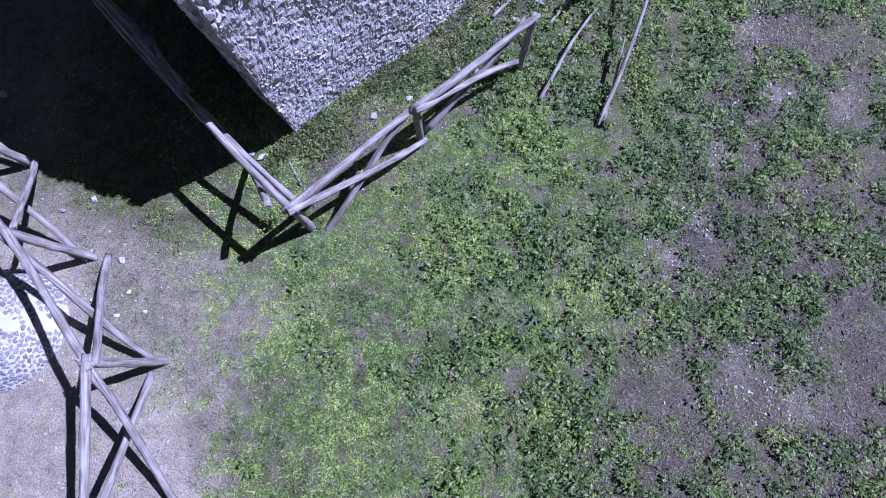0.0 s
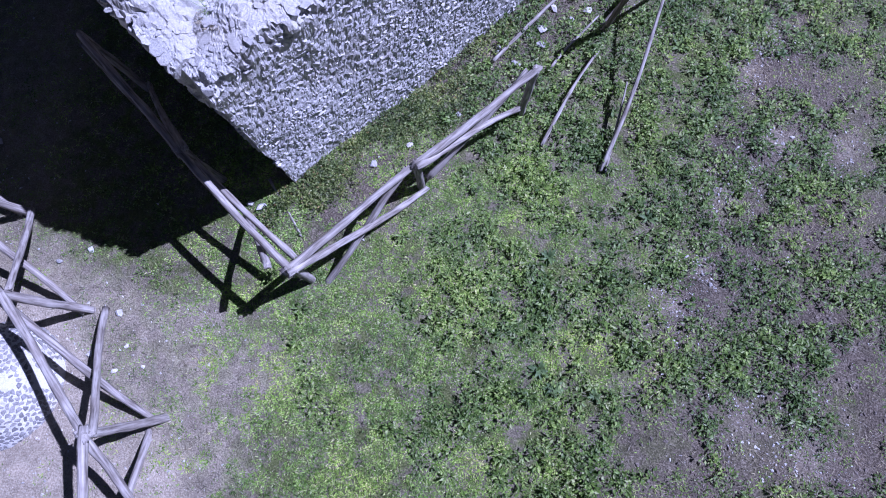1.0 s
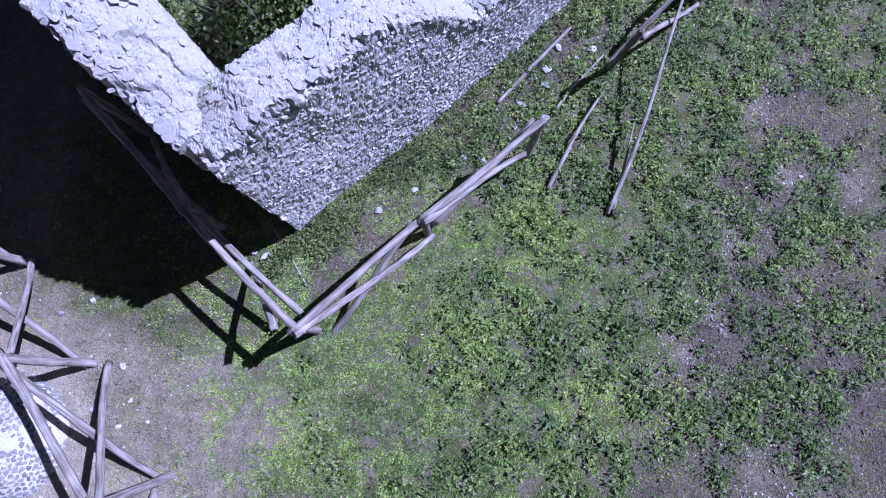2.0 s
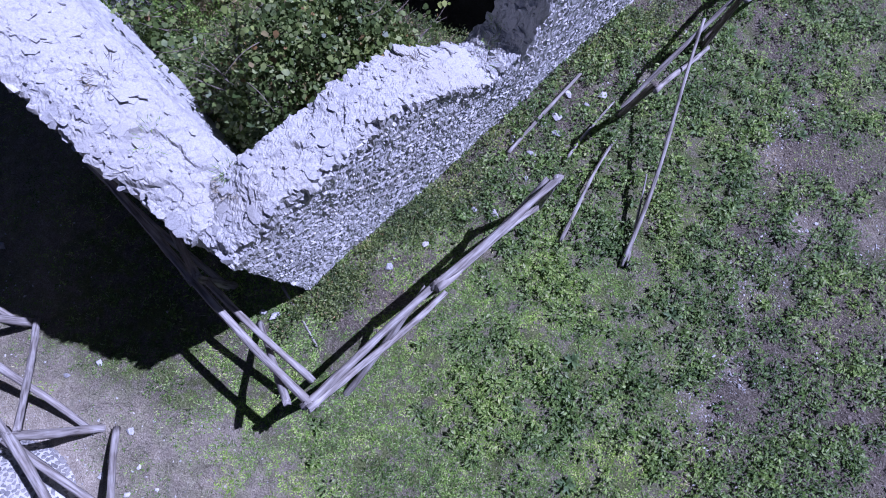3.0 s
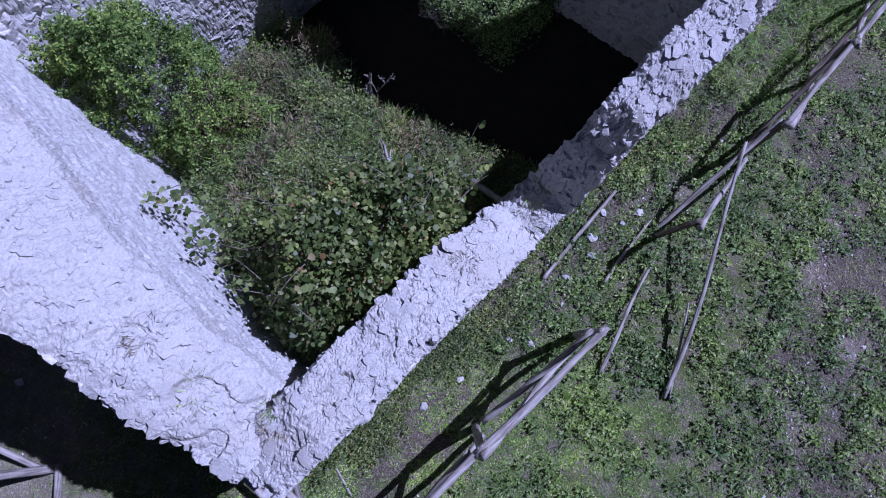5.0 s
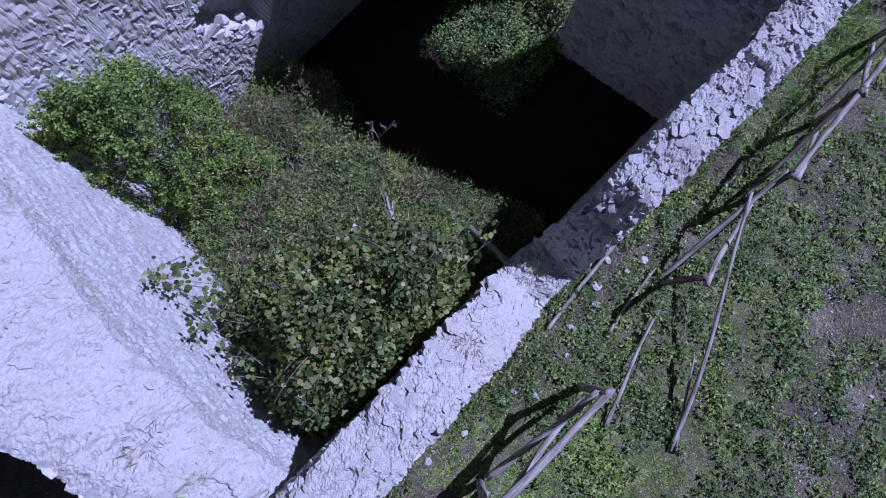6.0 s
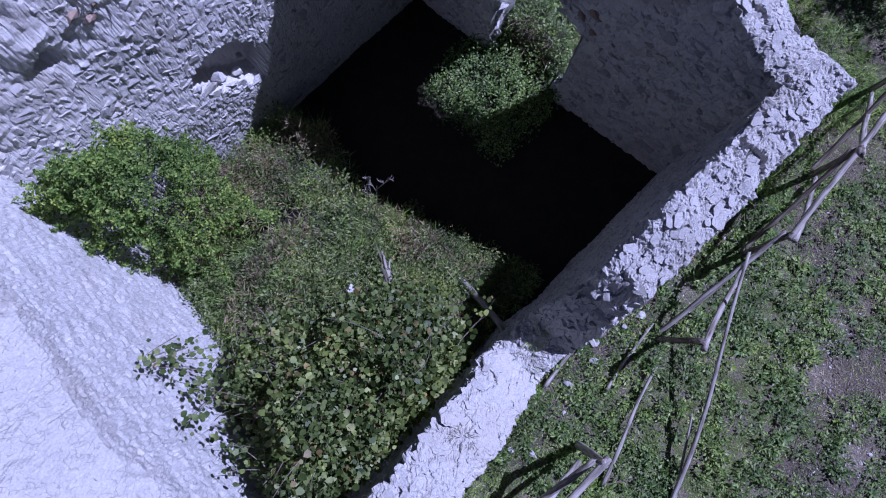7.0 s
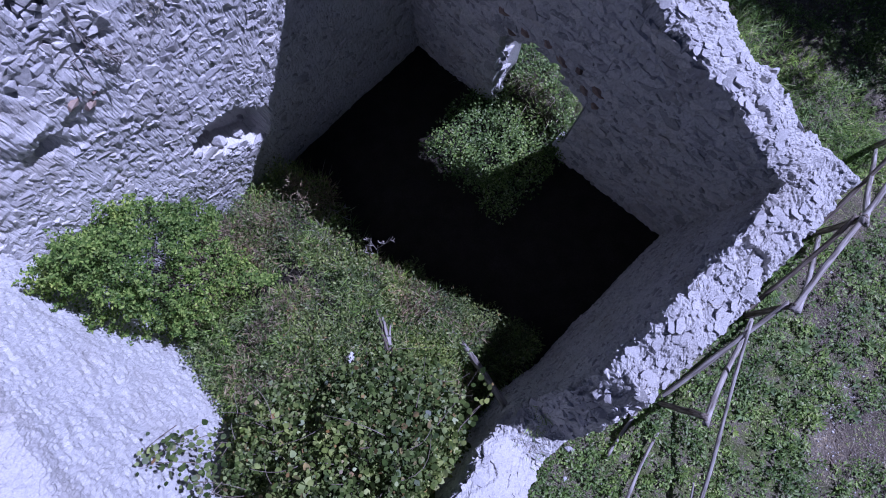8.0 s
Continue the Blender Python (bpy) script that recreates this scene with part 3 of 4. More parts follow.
# ---- fences ----
def pole_mesh(name, length, r0, r1, seed, mat, bend=0.02, sides=9, rings=20):
    """A hewn pole along local Z: tapered, bent, lumpy, with broken ends."""
    r = np.random.default_rng(seed)
    k = np.linspace(0, 1, rings)
    ang = np.linspace(0, 2 * np.pi, sides, endpoint=False)
    rad = (r0 + (r1 - r0) * k)[:, None] * (1 + 0.24 * vnoise(k[:, None] * 9 + 0 * ang, np.cos(ang)[None] * 2 + seed, 1.0, seed, 2))
    ph = r.uniform(0, 6.3, 2)
    cx = bend * length * (np.sin(np.pi * k + 0.0) * math.cos(ph[0]) + 0.35 * np.sin(2 * np.pi * k) * math.cos(ph[1]))
    cy = bend * length * (np.sin(np.pi * k) * math.sin(ph[0]) + 0.35 * np.sin(2 * np.pi * k) * math.sin(ph[1]))
    x = cx[:, None] + rad * np.cos(ang)
    y = cy[:, None] + rad * np.sin(ang)
    z = np.repeat((k * length)[:, None], sides, 1)
    z[0] += r.uniform(-0.03, 0.02, sides)
    z[-1] += r.uniform(-0.04, 0.02, sides)
    v = np.stack([x, y, z], -1).reshape(-1, 3)
    c0, c1 = np.array([[cx[0], cy[0], 0.0]]), np.array([[cx[-1], cy[-1], length]])
    v = np.concatenate([v, c0, c1])
    q = grid_faces(rings, sides, True)[:, ::-1]
    tri = []
    n0, n1 = rings * sides, rings * sides + 1
    for j in range(sides):
        jn = (j + 1) % sides
        tri.append((n0, jn, j, j))
        tri.append((n1, (rings - 1) * sides + j, (rings - 1) * sides + jn, (rings - 1) * sides + jn))
    me = bpy.data.meshes.new(name)
    me.from_pydata(v.tolist(), [], [tuple(f) for f in q.tolist()] + [t[:3] for t in tri])
    me.polygons.foreach_set("use_smooth", np.ones(len(me.polygons), dtype=bool))
    me.materials.append(mat)
    me.update()
    return me


def pole(name, a, b, r0, r1, seed, parent=None, mat=None, bend=0.016, label=""):
    a, b = Vector(a), Vector(b)
    ob = new(name, pole_mesh(name, (b - a).length, r0, r1, seed, mat or WOOD, bend))
    ob.matrix_basis = Matrix.Translation(a) @ (b - a).to_track_quat("Z", "Y").to_matrix().to_4x4()
    if parent is not None:
        ob.parent = parent
    if label:
        tagged(ob, label)
    return ob


def build_fence(label, posts, bays, seed, girth=1.0, old=False):
    """posts: (base, top) pairs; bays: (i, j, pieces) with pieces of 't' top rail, 'd' falling brace, 'r' rising brace, or a brace's two ends."""
    fence = tagged(new("wooden_fence"), label, "fence", "rustic pole fences")
    fence.empty_display_size = 0.2
    for k, (b, t) in enumerate(posts):
        low = Vector(b) + (Vector(b) - Vector(t)) * 0.15
        pole("post", low, Vector(t) + (Vector(t) - Vector(b)) * 0.03, 0.052 * girth, 0.046 * girth, seed + k, fence, OLD_WOOD if old else WOOD, 0.006)
    for k, (i, j, *pieces) in enumerate(bays):
        (b0, t0), (b1, t1) = [(Vector(b), Vector(t)) for b, t in (posts[i], posts[j])]
        d = (t1 - t0).normalized()
        side = Vector((d.y, -d.x, 0)).normalized() * 0.06
        for m, piece in enumerate(pieces):
            s = seed + 20 + 5 * k + m
            wood = OLD_WOOD if old and m == 2 else WOOD
            if piece == "t":
                pole("rail", t0 - d * 0.08, t1 + d * 0.08, 0.047 * girth, 0.038 * girth, s, fence, wood, bend=0.011)
            elif piece == "d":
                pole("brace", t0 + side - d * 0.05, b1 + (t1 - b1) * 0.05 + side, 0.044 * girth, 0.036 * girth, s, fence, wood)
            elif piece == "r":
                pole("brace", b0 + (t0 - b0) * 0.04 - side, t1 - side + Vector((0, 0, -0.05)), 0.042 * girth, 0.036 * girth, s, fence, wood)
            else:
                pole("brace", piece[0], piece[1], 0.042 * girth, 0.036 * girth, s, fence, wood)
    return fence


def at(x, y, h=0.0):
    return (x, y, float(ground_height(x, y)) + h)


build_fence("grey weathered pole fence with crossed braces before the ruin", [
    (at(-1.63, 1.13), (-1.6, 1.17, 1.48)), (at(-0.29, 2.33), (-0.3, 2.32, 1.33)), (at(1.03, 3.36), (1.04, 3.42, 1.24)), (at(-2.85, 2.45), (-2.85, 2.45, 1.45)), (at(-4.05, 3.8), (-4.05, 3.8, 1.3))],
    [(0, 1, "t", ((-1.6, 1.1, 1.53), (-0.21, 2.27, 0.4)), ((-1.47, 1.06, 0.36), (-0.42, 2.27, 1.25))),
     (1, 2, "t", ((-0.3, 2.25, 1.4), (0.95, 3.27, 0.5)), ((-0.2, 2.42, 0.35), (0.95, 3.44, 1.2))),
     (0, 3, "t", ((-1.8, 1.18, 1.58), (-2.5, 1.98, 0.3)), ((-1.67, 1.33, 1.04), (-2.83, 2.44, 1.07))), (3, 4, "t", "d", "r")], 300)
build_fence("grey weathered pole fence with crossed braces on the slope", [
    (at(2.22, 4.6), (2.31, 4.59, 1.0)), (at(3.55, 5.66), (3.55, 5.76, 0.9)), (at(4.72, 6.75), (4.53, 6.75, 0.85)), (at(5.8, 8.0), (5.75, 7.95, 0.68))],
    [(0, 1, "d", "r"), (1, 2, "t", "d", "r"), (2, 3, "t", "d", "r")], 400, 0.8, True)
build_fence("pale weathered pole fence with crossed braces beside the gravel", [
    (at(-5.4, 2.05), (-5.75, 2.2, 1.3)), (at(-4.36, 0.78), (-4.58, 0.92, 1.44)), (at(-3.24, -0.47), (-3.33, -0.4, 1.87)), (at(-2.75, -2.0), (-3.2, -1.9, 1.9)), (at(-6.6, 3.3), (-6.9, 3.4, 1.2))],
    [(0, 1, "t", "d", "r"), (1, 2, "t", "d", ((-4.13, 0.78, 0.4), (-3.27, -0.42, 1.83))), (2, 3, "t", "d", ((-3.42, -0.6, 0.52), (-3.17, -1.9, 1.85))), (4, 0, "t", "d", "r")], 500)
tagged(pole("fallen_pole", at(2.05, 2.57, 0.03), (3.15, 5.6, 0.66), 0.03, 0.018, 610, bend=0.02), "long thin grey pole leaning on the fence", "pole", "fallen poles")
tagged(pole("fallen_pole", at(2.12, 2.55, 0.03), at(2.4, 3.7, 0.30), 0.02, 0.012, 611, bend=0.02), "thin split grey pole beside a longer one", "pole", "fallen poles")
tagged(pole("fallen_pole", at(1.28, 2.9, 0.06), at(2.12, 4.26, 0.10), 0.026, 0.02, 612, bend=0.04), "short bent grey pole lying in the grass", "pole", "fallen poles")
tagged(pole("fallen_pole", at(0.67, 4.09, 0.09), at(1.73, 5.22, 0.10), 0.027, 0.022, 613, bend=0.01), "straight grey pole lying along the wall", "pole", "fallen poles")
tagged(pole("fallen_pole", at(1.45, 4.0, 0.07), at(2.15, 4.8, 0.08), 0.022, 0.016, 614, bend=0.02), "short grey pole lying at the fence post", "pole", "fallen poles")

tagged(pole("fallen_pole", at(-2.2, 2.4, 0.02), at(-1.77, 1.66, 0.02), 0.02, 0.014, 615, bend=0.01), "thin stick lying in the grass at the corner", "stick", "fallen poles")

# ---- leaves ----
def leaf_quads(p, heading, rise, length, width, fold=0.12):
    """Four-cornered leaves: base p, plan heading and rise in radians."""
    d = np.stack([np.cos(heading) * np.cos(rise), np.sin(heading) * np.cos(rise), np.sin(rise)], -1)
    side = np.stack([-np.sin(heading), np.cos(heading), np.zeros_like(heading)], -1)
    up = np.cross(d, side)
    L, W = length[:, None], width[:, None]
    a = p + d * L * 0.45 + side * W * 0.5 + up * W * fold
    b = p + d * L
    c = p + d * L * 0.45 - side * W * 0.5 + up * W * fold
    v = np.stack([p, c, b, a], 1).reshape(-1, 3)
    return v, np.arange(len(v)).reshape(-1, 4)


def leaf_rounds(p, heading, rise, length, width, roll):
    """Six-cornered round leaves."""
    d = np.stack([np.cos(heading) * np.cos(rise), np.sin(heading) * np.cos(rise), np.sin(rise)], -1)
    side = np.stack([-np.sin(heading), np.cos(heading), np.zeros_like(heading)], -1)
    up = np.cross(d, side)
    side = side * np.cos(roll)[:, None] + up * np.sin(roll)[:, None]
    L, W = length[:, None], width[:, None]
    pts = [p, p + d * L * 0.28 - side * W * 0.5, p + d * L * 0.68 - side * W * 0.4, p + d * L, p + d * L * 0.68 + side * W * 0.4, p + d * L * 0.28 + side * W * 0.5]
    v = np.stack(pts, 1).reshape(-1, 3)
    return v, np.arange(len(v)).reshape(-1, 6)


def stuff(name, vf, mat, label, category, parent=None):
    me = mesh_np(name, vf[0], vf[1], mat)
    ob = new(name, me)
    if parent is not None:
        ob.parent = parent
        return tagged(ob, kind="stuff")
    return tagged(ob, label, category, kind="stuff")


def scatter(r, n, x0, x1, y0, y1):
    return r.uniform(x0, x1, n), r.uniform(y0, y1, n)


def tufts(r, x, y, each, spread, lift):
    """Points in clumps round the given ones, lying lift above the ground."""
    k = len(x)
    a, q = r.uniform(0, 2 * np.pi, (k, each)), np.sqrt(r.random((k, each))) * spread[:, None]
    px, py = (x[:, None] + q * np.cos(a)).ravel(), (y[:, None] + q * np.sin(a)).ravel()
    pz = ground_height(px, py) + (np.sqrt(r.random((k, each))) * lift[:, None] * (1 - 0.5 * (q / spread[:, None]) ** 2)).ravel()
    return np.stack([px, py, pz], -1), a.ravel()


def outside_ok(x, y):
    return inside(x, y) < 0.02


X0, X1, Y0, Y1 = -7.0, 6.8, -3.6, 12.0


def build_turf():
    r = np.random.default_rng(70)
    # fine blades
    xa, ya = scatter(r, 215000, X0, X1, Y0, Y1)
    xb, yb = scatter(r, 250000, -3.6, 3.4, Y0, 3.6)
    soft = r.random(len(xb)) < (1 - 0.9 * smooth(0.6, 2.8, xb - 0.3 * yb + 0.8 * vnoise(xb, yb, 0.7, 17, 3))) * smooth(-3.6, -2.6, xb) * (1 - smooth(2.4, 3.6, yb))
    x, y = np.concatenate([xa, xb[soft]]), np.concatenate([ya, yb[soft]])
    dry, gravel = cover(x, y)
    patch = 1.5 * vnoise(x, y, 0.4, 91, 3) + 1.5 * vnoise(x, y, 0.16, 93, 2)
    keep = (r.random(len(x)) < np.clip(0.95 - 0.85 * dry - 1.35 * gravel + patch, 0.02, 1)) & outside_ok(x, y)
    x, y = x[keep], y[keep]
    n = len(x)
    p = np.stack([x, y, ground_height(x, y) - 0.004], -1)
    v = leaf_quads(p, r.uniform(0, 6.283, n), r.uniform(0.0, 0.6, n), r.uniform(0.022, 0.055, n), r.uniform(0.008, 0.017, n))
    stuff("grass", v, GRASS, "short green meadow grass on the slope", "grass")
    # broad-leaved weeds in clumps, coarser to the right of the lawn
    for name, count, each, spread, lift, lo, hi in (("low_weeds", 20000, 15, (0.03, 0.09), (0.01, 0.06), 0.018, 0.045), ("broad_weeds", 14500, 17, (0.03, 0.11), (0.05, 0.19), 0.035, 0.078)):
        x, y = scatter(r, count, X0, X1, Y0, Y1)
        dry, gravel = cover(x, y)
        patch = vnoise(x, y, 0.8, 55, 3)
        fine = vnoise(x, y, 0.3, 57, 2)
        right = smooth(-0.8, 1.2, x + 0.4 * patch) if name == "broad_weeds" else 0.4 + 0.6 * smooth(-1.5, 1.0, x)
        keep = (r.random(len(x)) < np.clip((0.85 + 1.1 * patch + 1.3 * fine) * (0.04 + 0.96 * right) - 1.4 * gravel - (0.5 if name == "broad_weeds" else 0.3) * dry, 0.0, 1)) & outside_ok(x, y)
        x, y = x[keep], y[keep]
        k = len(x)
        p, a = tufts(r, x, y, each, r.uniform(*spread, k), r.uniform(*lift, k))
        n = len(p)
        v = leaf_quads(p, a + r.uniform(-0.8, 0.8, n), r.uniform(-0.3, 0.7, n), r.uniform(lo, hi, n), r.uniform(lo * 0.4, hi * 0.45, n))
        stuff(name, v, WEED, "low broad-leaved weeds in clumps among the grass", "weeds")
    # straw and dead stalks
    x, y = scatter(r, 210000, X0, X1, Y0, Y1)
    dry, gravel = cover(x, y)
    keep = (r.random(len(x)) < np.clip(0.16 + 0.45 * dry + 1.0 * gravel * (gravel < 0.7), 0, 1)) & outside_ok(x, y)
    x, y = x[keep], y[keep]
    n = len(x)
    p = np.stack([x, y, ground_height(x, y) + r.uniform(0, 0.01, n)], -1)
    v = leaf_quads(p, r.uniform(0, 6.283, n), r.uniform(-0.05, 0.35, n), r.uniform(0.03, 0.13, n), r.uniform(0.002, 0.007, n))
    stuff("straw", v, STRAW, "dry straw and dead stalks on bare earth", "straw")
    # taller weeds along the foot of the front and right of it
    u = r.uniform(-0.6, 7.0, 2000)
    nn = -np.abs(r.normal(0, 0.3, 2000)) - 0.03
    x, y = plan(u, nn)
    keep = vnoise(x, y, 0.45, 15, 3) > r.uniform(-0.25, 0.5, len(x))
    x, y = x[keep], y[keep]
    k = len(x)
    p, a = tufts(r, x, y, 22, r.uniform(0.03, 0.10, k), r.uniform(0.04, 0.17, k))
    n = len(p)
    v = leaf_quads(p, a + r.uniform(-0.9, 0.9, n), r.uniform(-0.4, 0.8, n), r.uniform(0.02, 0.05, n), r.uniform(0.010, 0.022, n))
    stuff("wall_weeds", v, SHRUB, "dark leafy weeds along the foot of the wall", "weeds")


build_turf()


def rosette_leaf(seed, size):
    """One long lobed leaf growing along local X."""
    r = np.random.default_rng(seed)
    rows = 8
    q = np.linspace(0, 1, rows)
    wid = size * 0.24 * np.sin(np.pi * np.clip(q * 0.9 + 0.08, 0, 1)) * (1 + 0.5 * (np.arange(rows) % 2)) * r.uniform(0.8, 1.2, rows)
    out, up = q * size, 0.22 * size * np.sin(q * 2.4) + 0.008
    vs = [np.stack([out, k * wid * 0.5, up + abs(k) * wid * 0.2], -1) for k in (-1, 0, 1)]
    i = np.arange(rows - 1)
    fs = [np.stack([c * rows + i, c * rows + i + 1, (c + 1) * rows + i + 1, (c + 1) * rows + i], -1) for c in (0, 1)]
    return mesh_np("leaf", np.concatenate(vs), np.concatenate(fs), ROSETTE, True)


ROSETTE = leaf_material("rosette_leaves", [(0.0, (0.12, 0.19, 0.08)), (0.6, (0.18, 0.26, 0.11)), (1.0, (0.28, 0.35, 0.18))])


def build_rosettes():
    r = np.random.default_rng(12)
    kinds = [rosette_leaf(40 + k, 0.085 + 0.01 * k) for k in range(5)]
    spots = [(1.78, -0.33), (1.72, -0.25), (1.25, -0.15), (1.1, 0.05), (4.4, 4.6), (4.75, 4.3), (4.1, 4.9), (5.0, 5.0), (4.5, 5.4), (3.9, 4.0), (5.3, 5.7), (3.6, 3.3), (4.0, 5.9), (5.5, 4.6),
             (2.6, 1.9), (1.3, 1.4), (0.6, 0.9), (2.3, 3.4), (4.6, 2.6), (5.1, 3.4), (3.3, 4.4), (4.2, 4.4), (4.9, 4.7), (4.6, 4.9), (5.2, 5.2), (3.7, 4.7), (4.25, 5.2), (3.1, 3.7)]
    for x, y in spots:
        plant = tagged(new("weed_rosette"), "pale green weed with a rosette of long leaves", "weed", "rosette weeds in the meadow")
        s = r.uniform(0.7, 1.3)
        plant.matrix_basis = pose(*at(x, y, 0.005), 0, 0, r.uniform(0, 360)) @ Matrix.Diagonal((s, s, s, 1))
        for k in range(int(r.integers(6, 11))):
            part("leaf", kinds[int(r.integers(5))], plant).matrix_basis = pose(0, 0, 0, 0, r.uniform(-25, 10), 137.5 * k + r.uniform(-20, 20))


build_rosettes()


# ---- loose stones ----
def build_rocks():
    r = np.random.default_rng(31)
    spots = [(1.0, 4.1, 0.07), (2.03, 4.92, 0.075), (1.79, 4.78, 0.06), (1.37, 4.62, 0.085), (1.35, 4.37, 0.08), (1.18, 4.5, 0.06), (0.75, 4.3, 0.055), (1.55, 4.95, 0.07), (0.9, 3.75, 0.045), (-0.9, 2.62, 0.06), (-0.45, 2.9, 0.05), (0.2, 3.35, 0.05), (0.45, 3.3, 0.07),
             (3.2, 1.18, 0.035), (3.28, 1.05, 0.03), (3.16, 1.35, 0.03), (-6.07, 3.09, 0.11), (-2.28, 2.05, 0.07), (-2.45, 2.1, 0.06), (-3.6, 0.1, 0.05), (-3.85, 0.35, 0.06), (-3.95, 0.05, 0.06), (-4.5, 1.55, 0.08), (-4.9, 1.4, 0.07),
             (4.55, 2.95, 0.03), (4.7, 3.05, 0.03), (4.4, 3.1, 0.03), (-4.3, 0.25, 0.08), (-4.0, 0.75, 0.09)]
    for x, y, q in spots:
        ob = new("loose_stone", ROCK_MESHES[int(r.integers(8))])
        q *= 0.6 if x < -2.8 else 0.95
        ob.matrix_basis = pose(*at(x, y, q * 0.4), r.uniform(-20, 20), r.uniform(-20, 20), r.uniform(0, 360)) @ Matrix.Diagonal((q * r.uniform(1.0, 1.5), q * r.uniform(0.7, 1.0), q * 0.55, 1))
        tagged(ob, "loose white limestone lying in the grass", "stone", "loose stones on the ground")
    places = []
    x, y = scatter(r, 26000, X0, X1, Y0, Y1)
    dry, gravel = cover(x, y)
    keep = (r.random(len(x)) < np.clip(0.003 + 0.10 * dry + 0.7 * gravel ** 1.3, 0, 1)) & outside_ok(x, y)
    x, y = list(x[keep]), list(y[keep])
    for x0, y0, q0 in FLECKS:
        x += list(x0 + r.normal(0, 1.1 * q0, 220))
        y += list(y0 + r.normal(0, 1.1 * q0, 220))
    for px, py in zip(x, y):
        q = 0.004 + 0.012 * r.random() ** 4
        m = pose(px, py, float(ground_height(px, py)) + q * 0.2, r.uniform(-20, 20), r.uniform(-20, 20), r.uniform(0, 360)) @ Matrix.Diagonal((q * 1.3, q, q * 0.7, 1))
        places.append((int(r.integers(16)), np.array(m)))
    tagged(new("pebbles", joined_stones("pebbles", places, LIMESTONE_FILL)), "pale limestone pebbles strewn over bare ground", "pebbles", kind="stuff")


build_rocks()


def build_clods():
    r = np.random.default_rng(32)
    x, y = scatter(r, 30000, X0, X1, Y0, Y1)
    dry, gravel = cover(x, y)
    keep = (r.random(len(x)) < 0.7 * dry * (gravel < 0.3)) & outside_ok(x, y)
    places = []
    for px, py in zip(x[keep], y[keep]):
        q = 0.007 + 0.018 * r.random() ** 2.5
        m = pose(px, py, float(ground_height(px, py)) + q * 0.2, r.uniform(-20, 20), r.uniform(-20, 20), r.uniform(0, 360)) @ Matrix.Diagonal((q * 1.3, q, q * 0.7, 1))
        places.append((int(r.integers(16)), np.array(m)))
    tagged(new("soil_clods", joined_stones("soil_clods", places, CLOD)), "brown clods of dry earth between the weeds", "soil", kind="stuff")


CLOD = stone_material("dry_earth", (0.10, 0.085, 0.07), (0.22, 0.19, 0.16), (0.42, 0.38, 0.33), (0.2, 0.13, 0.08), "ISLAND")
build_clods()


# ---- domed stonework beyond the left fence ----
COBBLE = stone_material("grey_cobble", (0.2, 0.197, 0.192), (0.33, 0.326, 0.318), (0.45, 0.442, 0.43), (0.36, 0.33, 0.29), "ISLAND")
COBBLE_MESHES = [mesh_np("cobble", v, f, COBBLE) for v, f in TEMPLATES[:16]]


def build_dome():
    cx, cy, rad, rise = -5.3, -0.15, 0.8, 0.42
    base = float(GROUND(np.array(cx), np.array(cy))) - 0.15
    r = np.random.default_rng(9)
    k = np.linspace(0, 1, 40)
    a = np.linspace(0, 2 * np.pi, 120, endpoint=False)
    K, A = np.meshgrid(k, a, indexing="ij")
    rr = rad * np.cos(K * np.pi / 2) * (1 + 0.02 * vnoise(A * 2, K * 3, 0.5, 4))
    z = base + (rise + 0.15) * np.sin(K * np.pi / 2) + 0.015 * vnoise(A * 4, K * 6, 0.4, 8)
    v = np.stack([cx + rr * np.cos(A), cy + rr * np.sin(A), z], -1).reshape(-1, 3)
    me = mesh_np("dome", v, grid_faces(40, 120, True)[:, ::-1], JOINT, True)
    dome = tagged(new("stone_dome", me), "low domed vault of small pale stones laid in rings", "stone dome")
    places = []
    n_rings = 21
    for i in range(n_rings):
        q = (i + 0.5) / n_rings * np.pi / 2
        ring_r = rad * math.cos(q)
        zz = base + (rise + 0.15) * math.sin(q)
        t = r.uniform(0, 1)
        while t < 6.28 + 0.0:
            w = r.uniform(0.045, 0.10)
            da = w / max(ring_r, 0.06)
            am = t + da / 2
            m = pose(cx + ring_r * math.cos(am), cy + ring_r * math.sin(am), zz, 0, 0, math.degrees(am)) @ pose(0, 0, 0, r.uniform(-8, 8), math.degrees(-q) + 90 + r.uniform(-8, 8), r.uniform(-8, 8)) @ Matrix.Diagonal((0.03, w * 0.5, 0.012, 1))
            places.append((int(r.integers(16)), np.array(m)))
            t += da
    for kk, m in places[:300]:
        part("stone", COBBLE_MESHES[kk], dome).matrix_basis = Matrix(m.tolist())
    if len(places) > 300:
        tagged(part("rubble", joined_stones("rubble", places[300:], COBBLE), dome), kind="stuff")


build_dome()


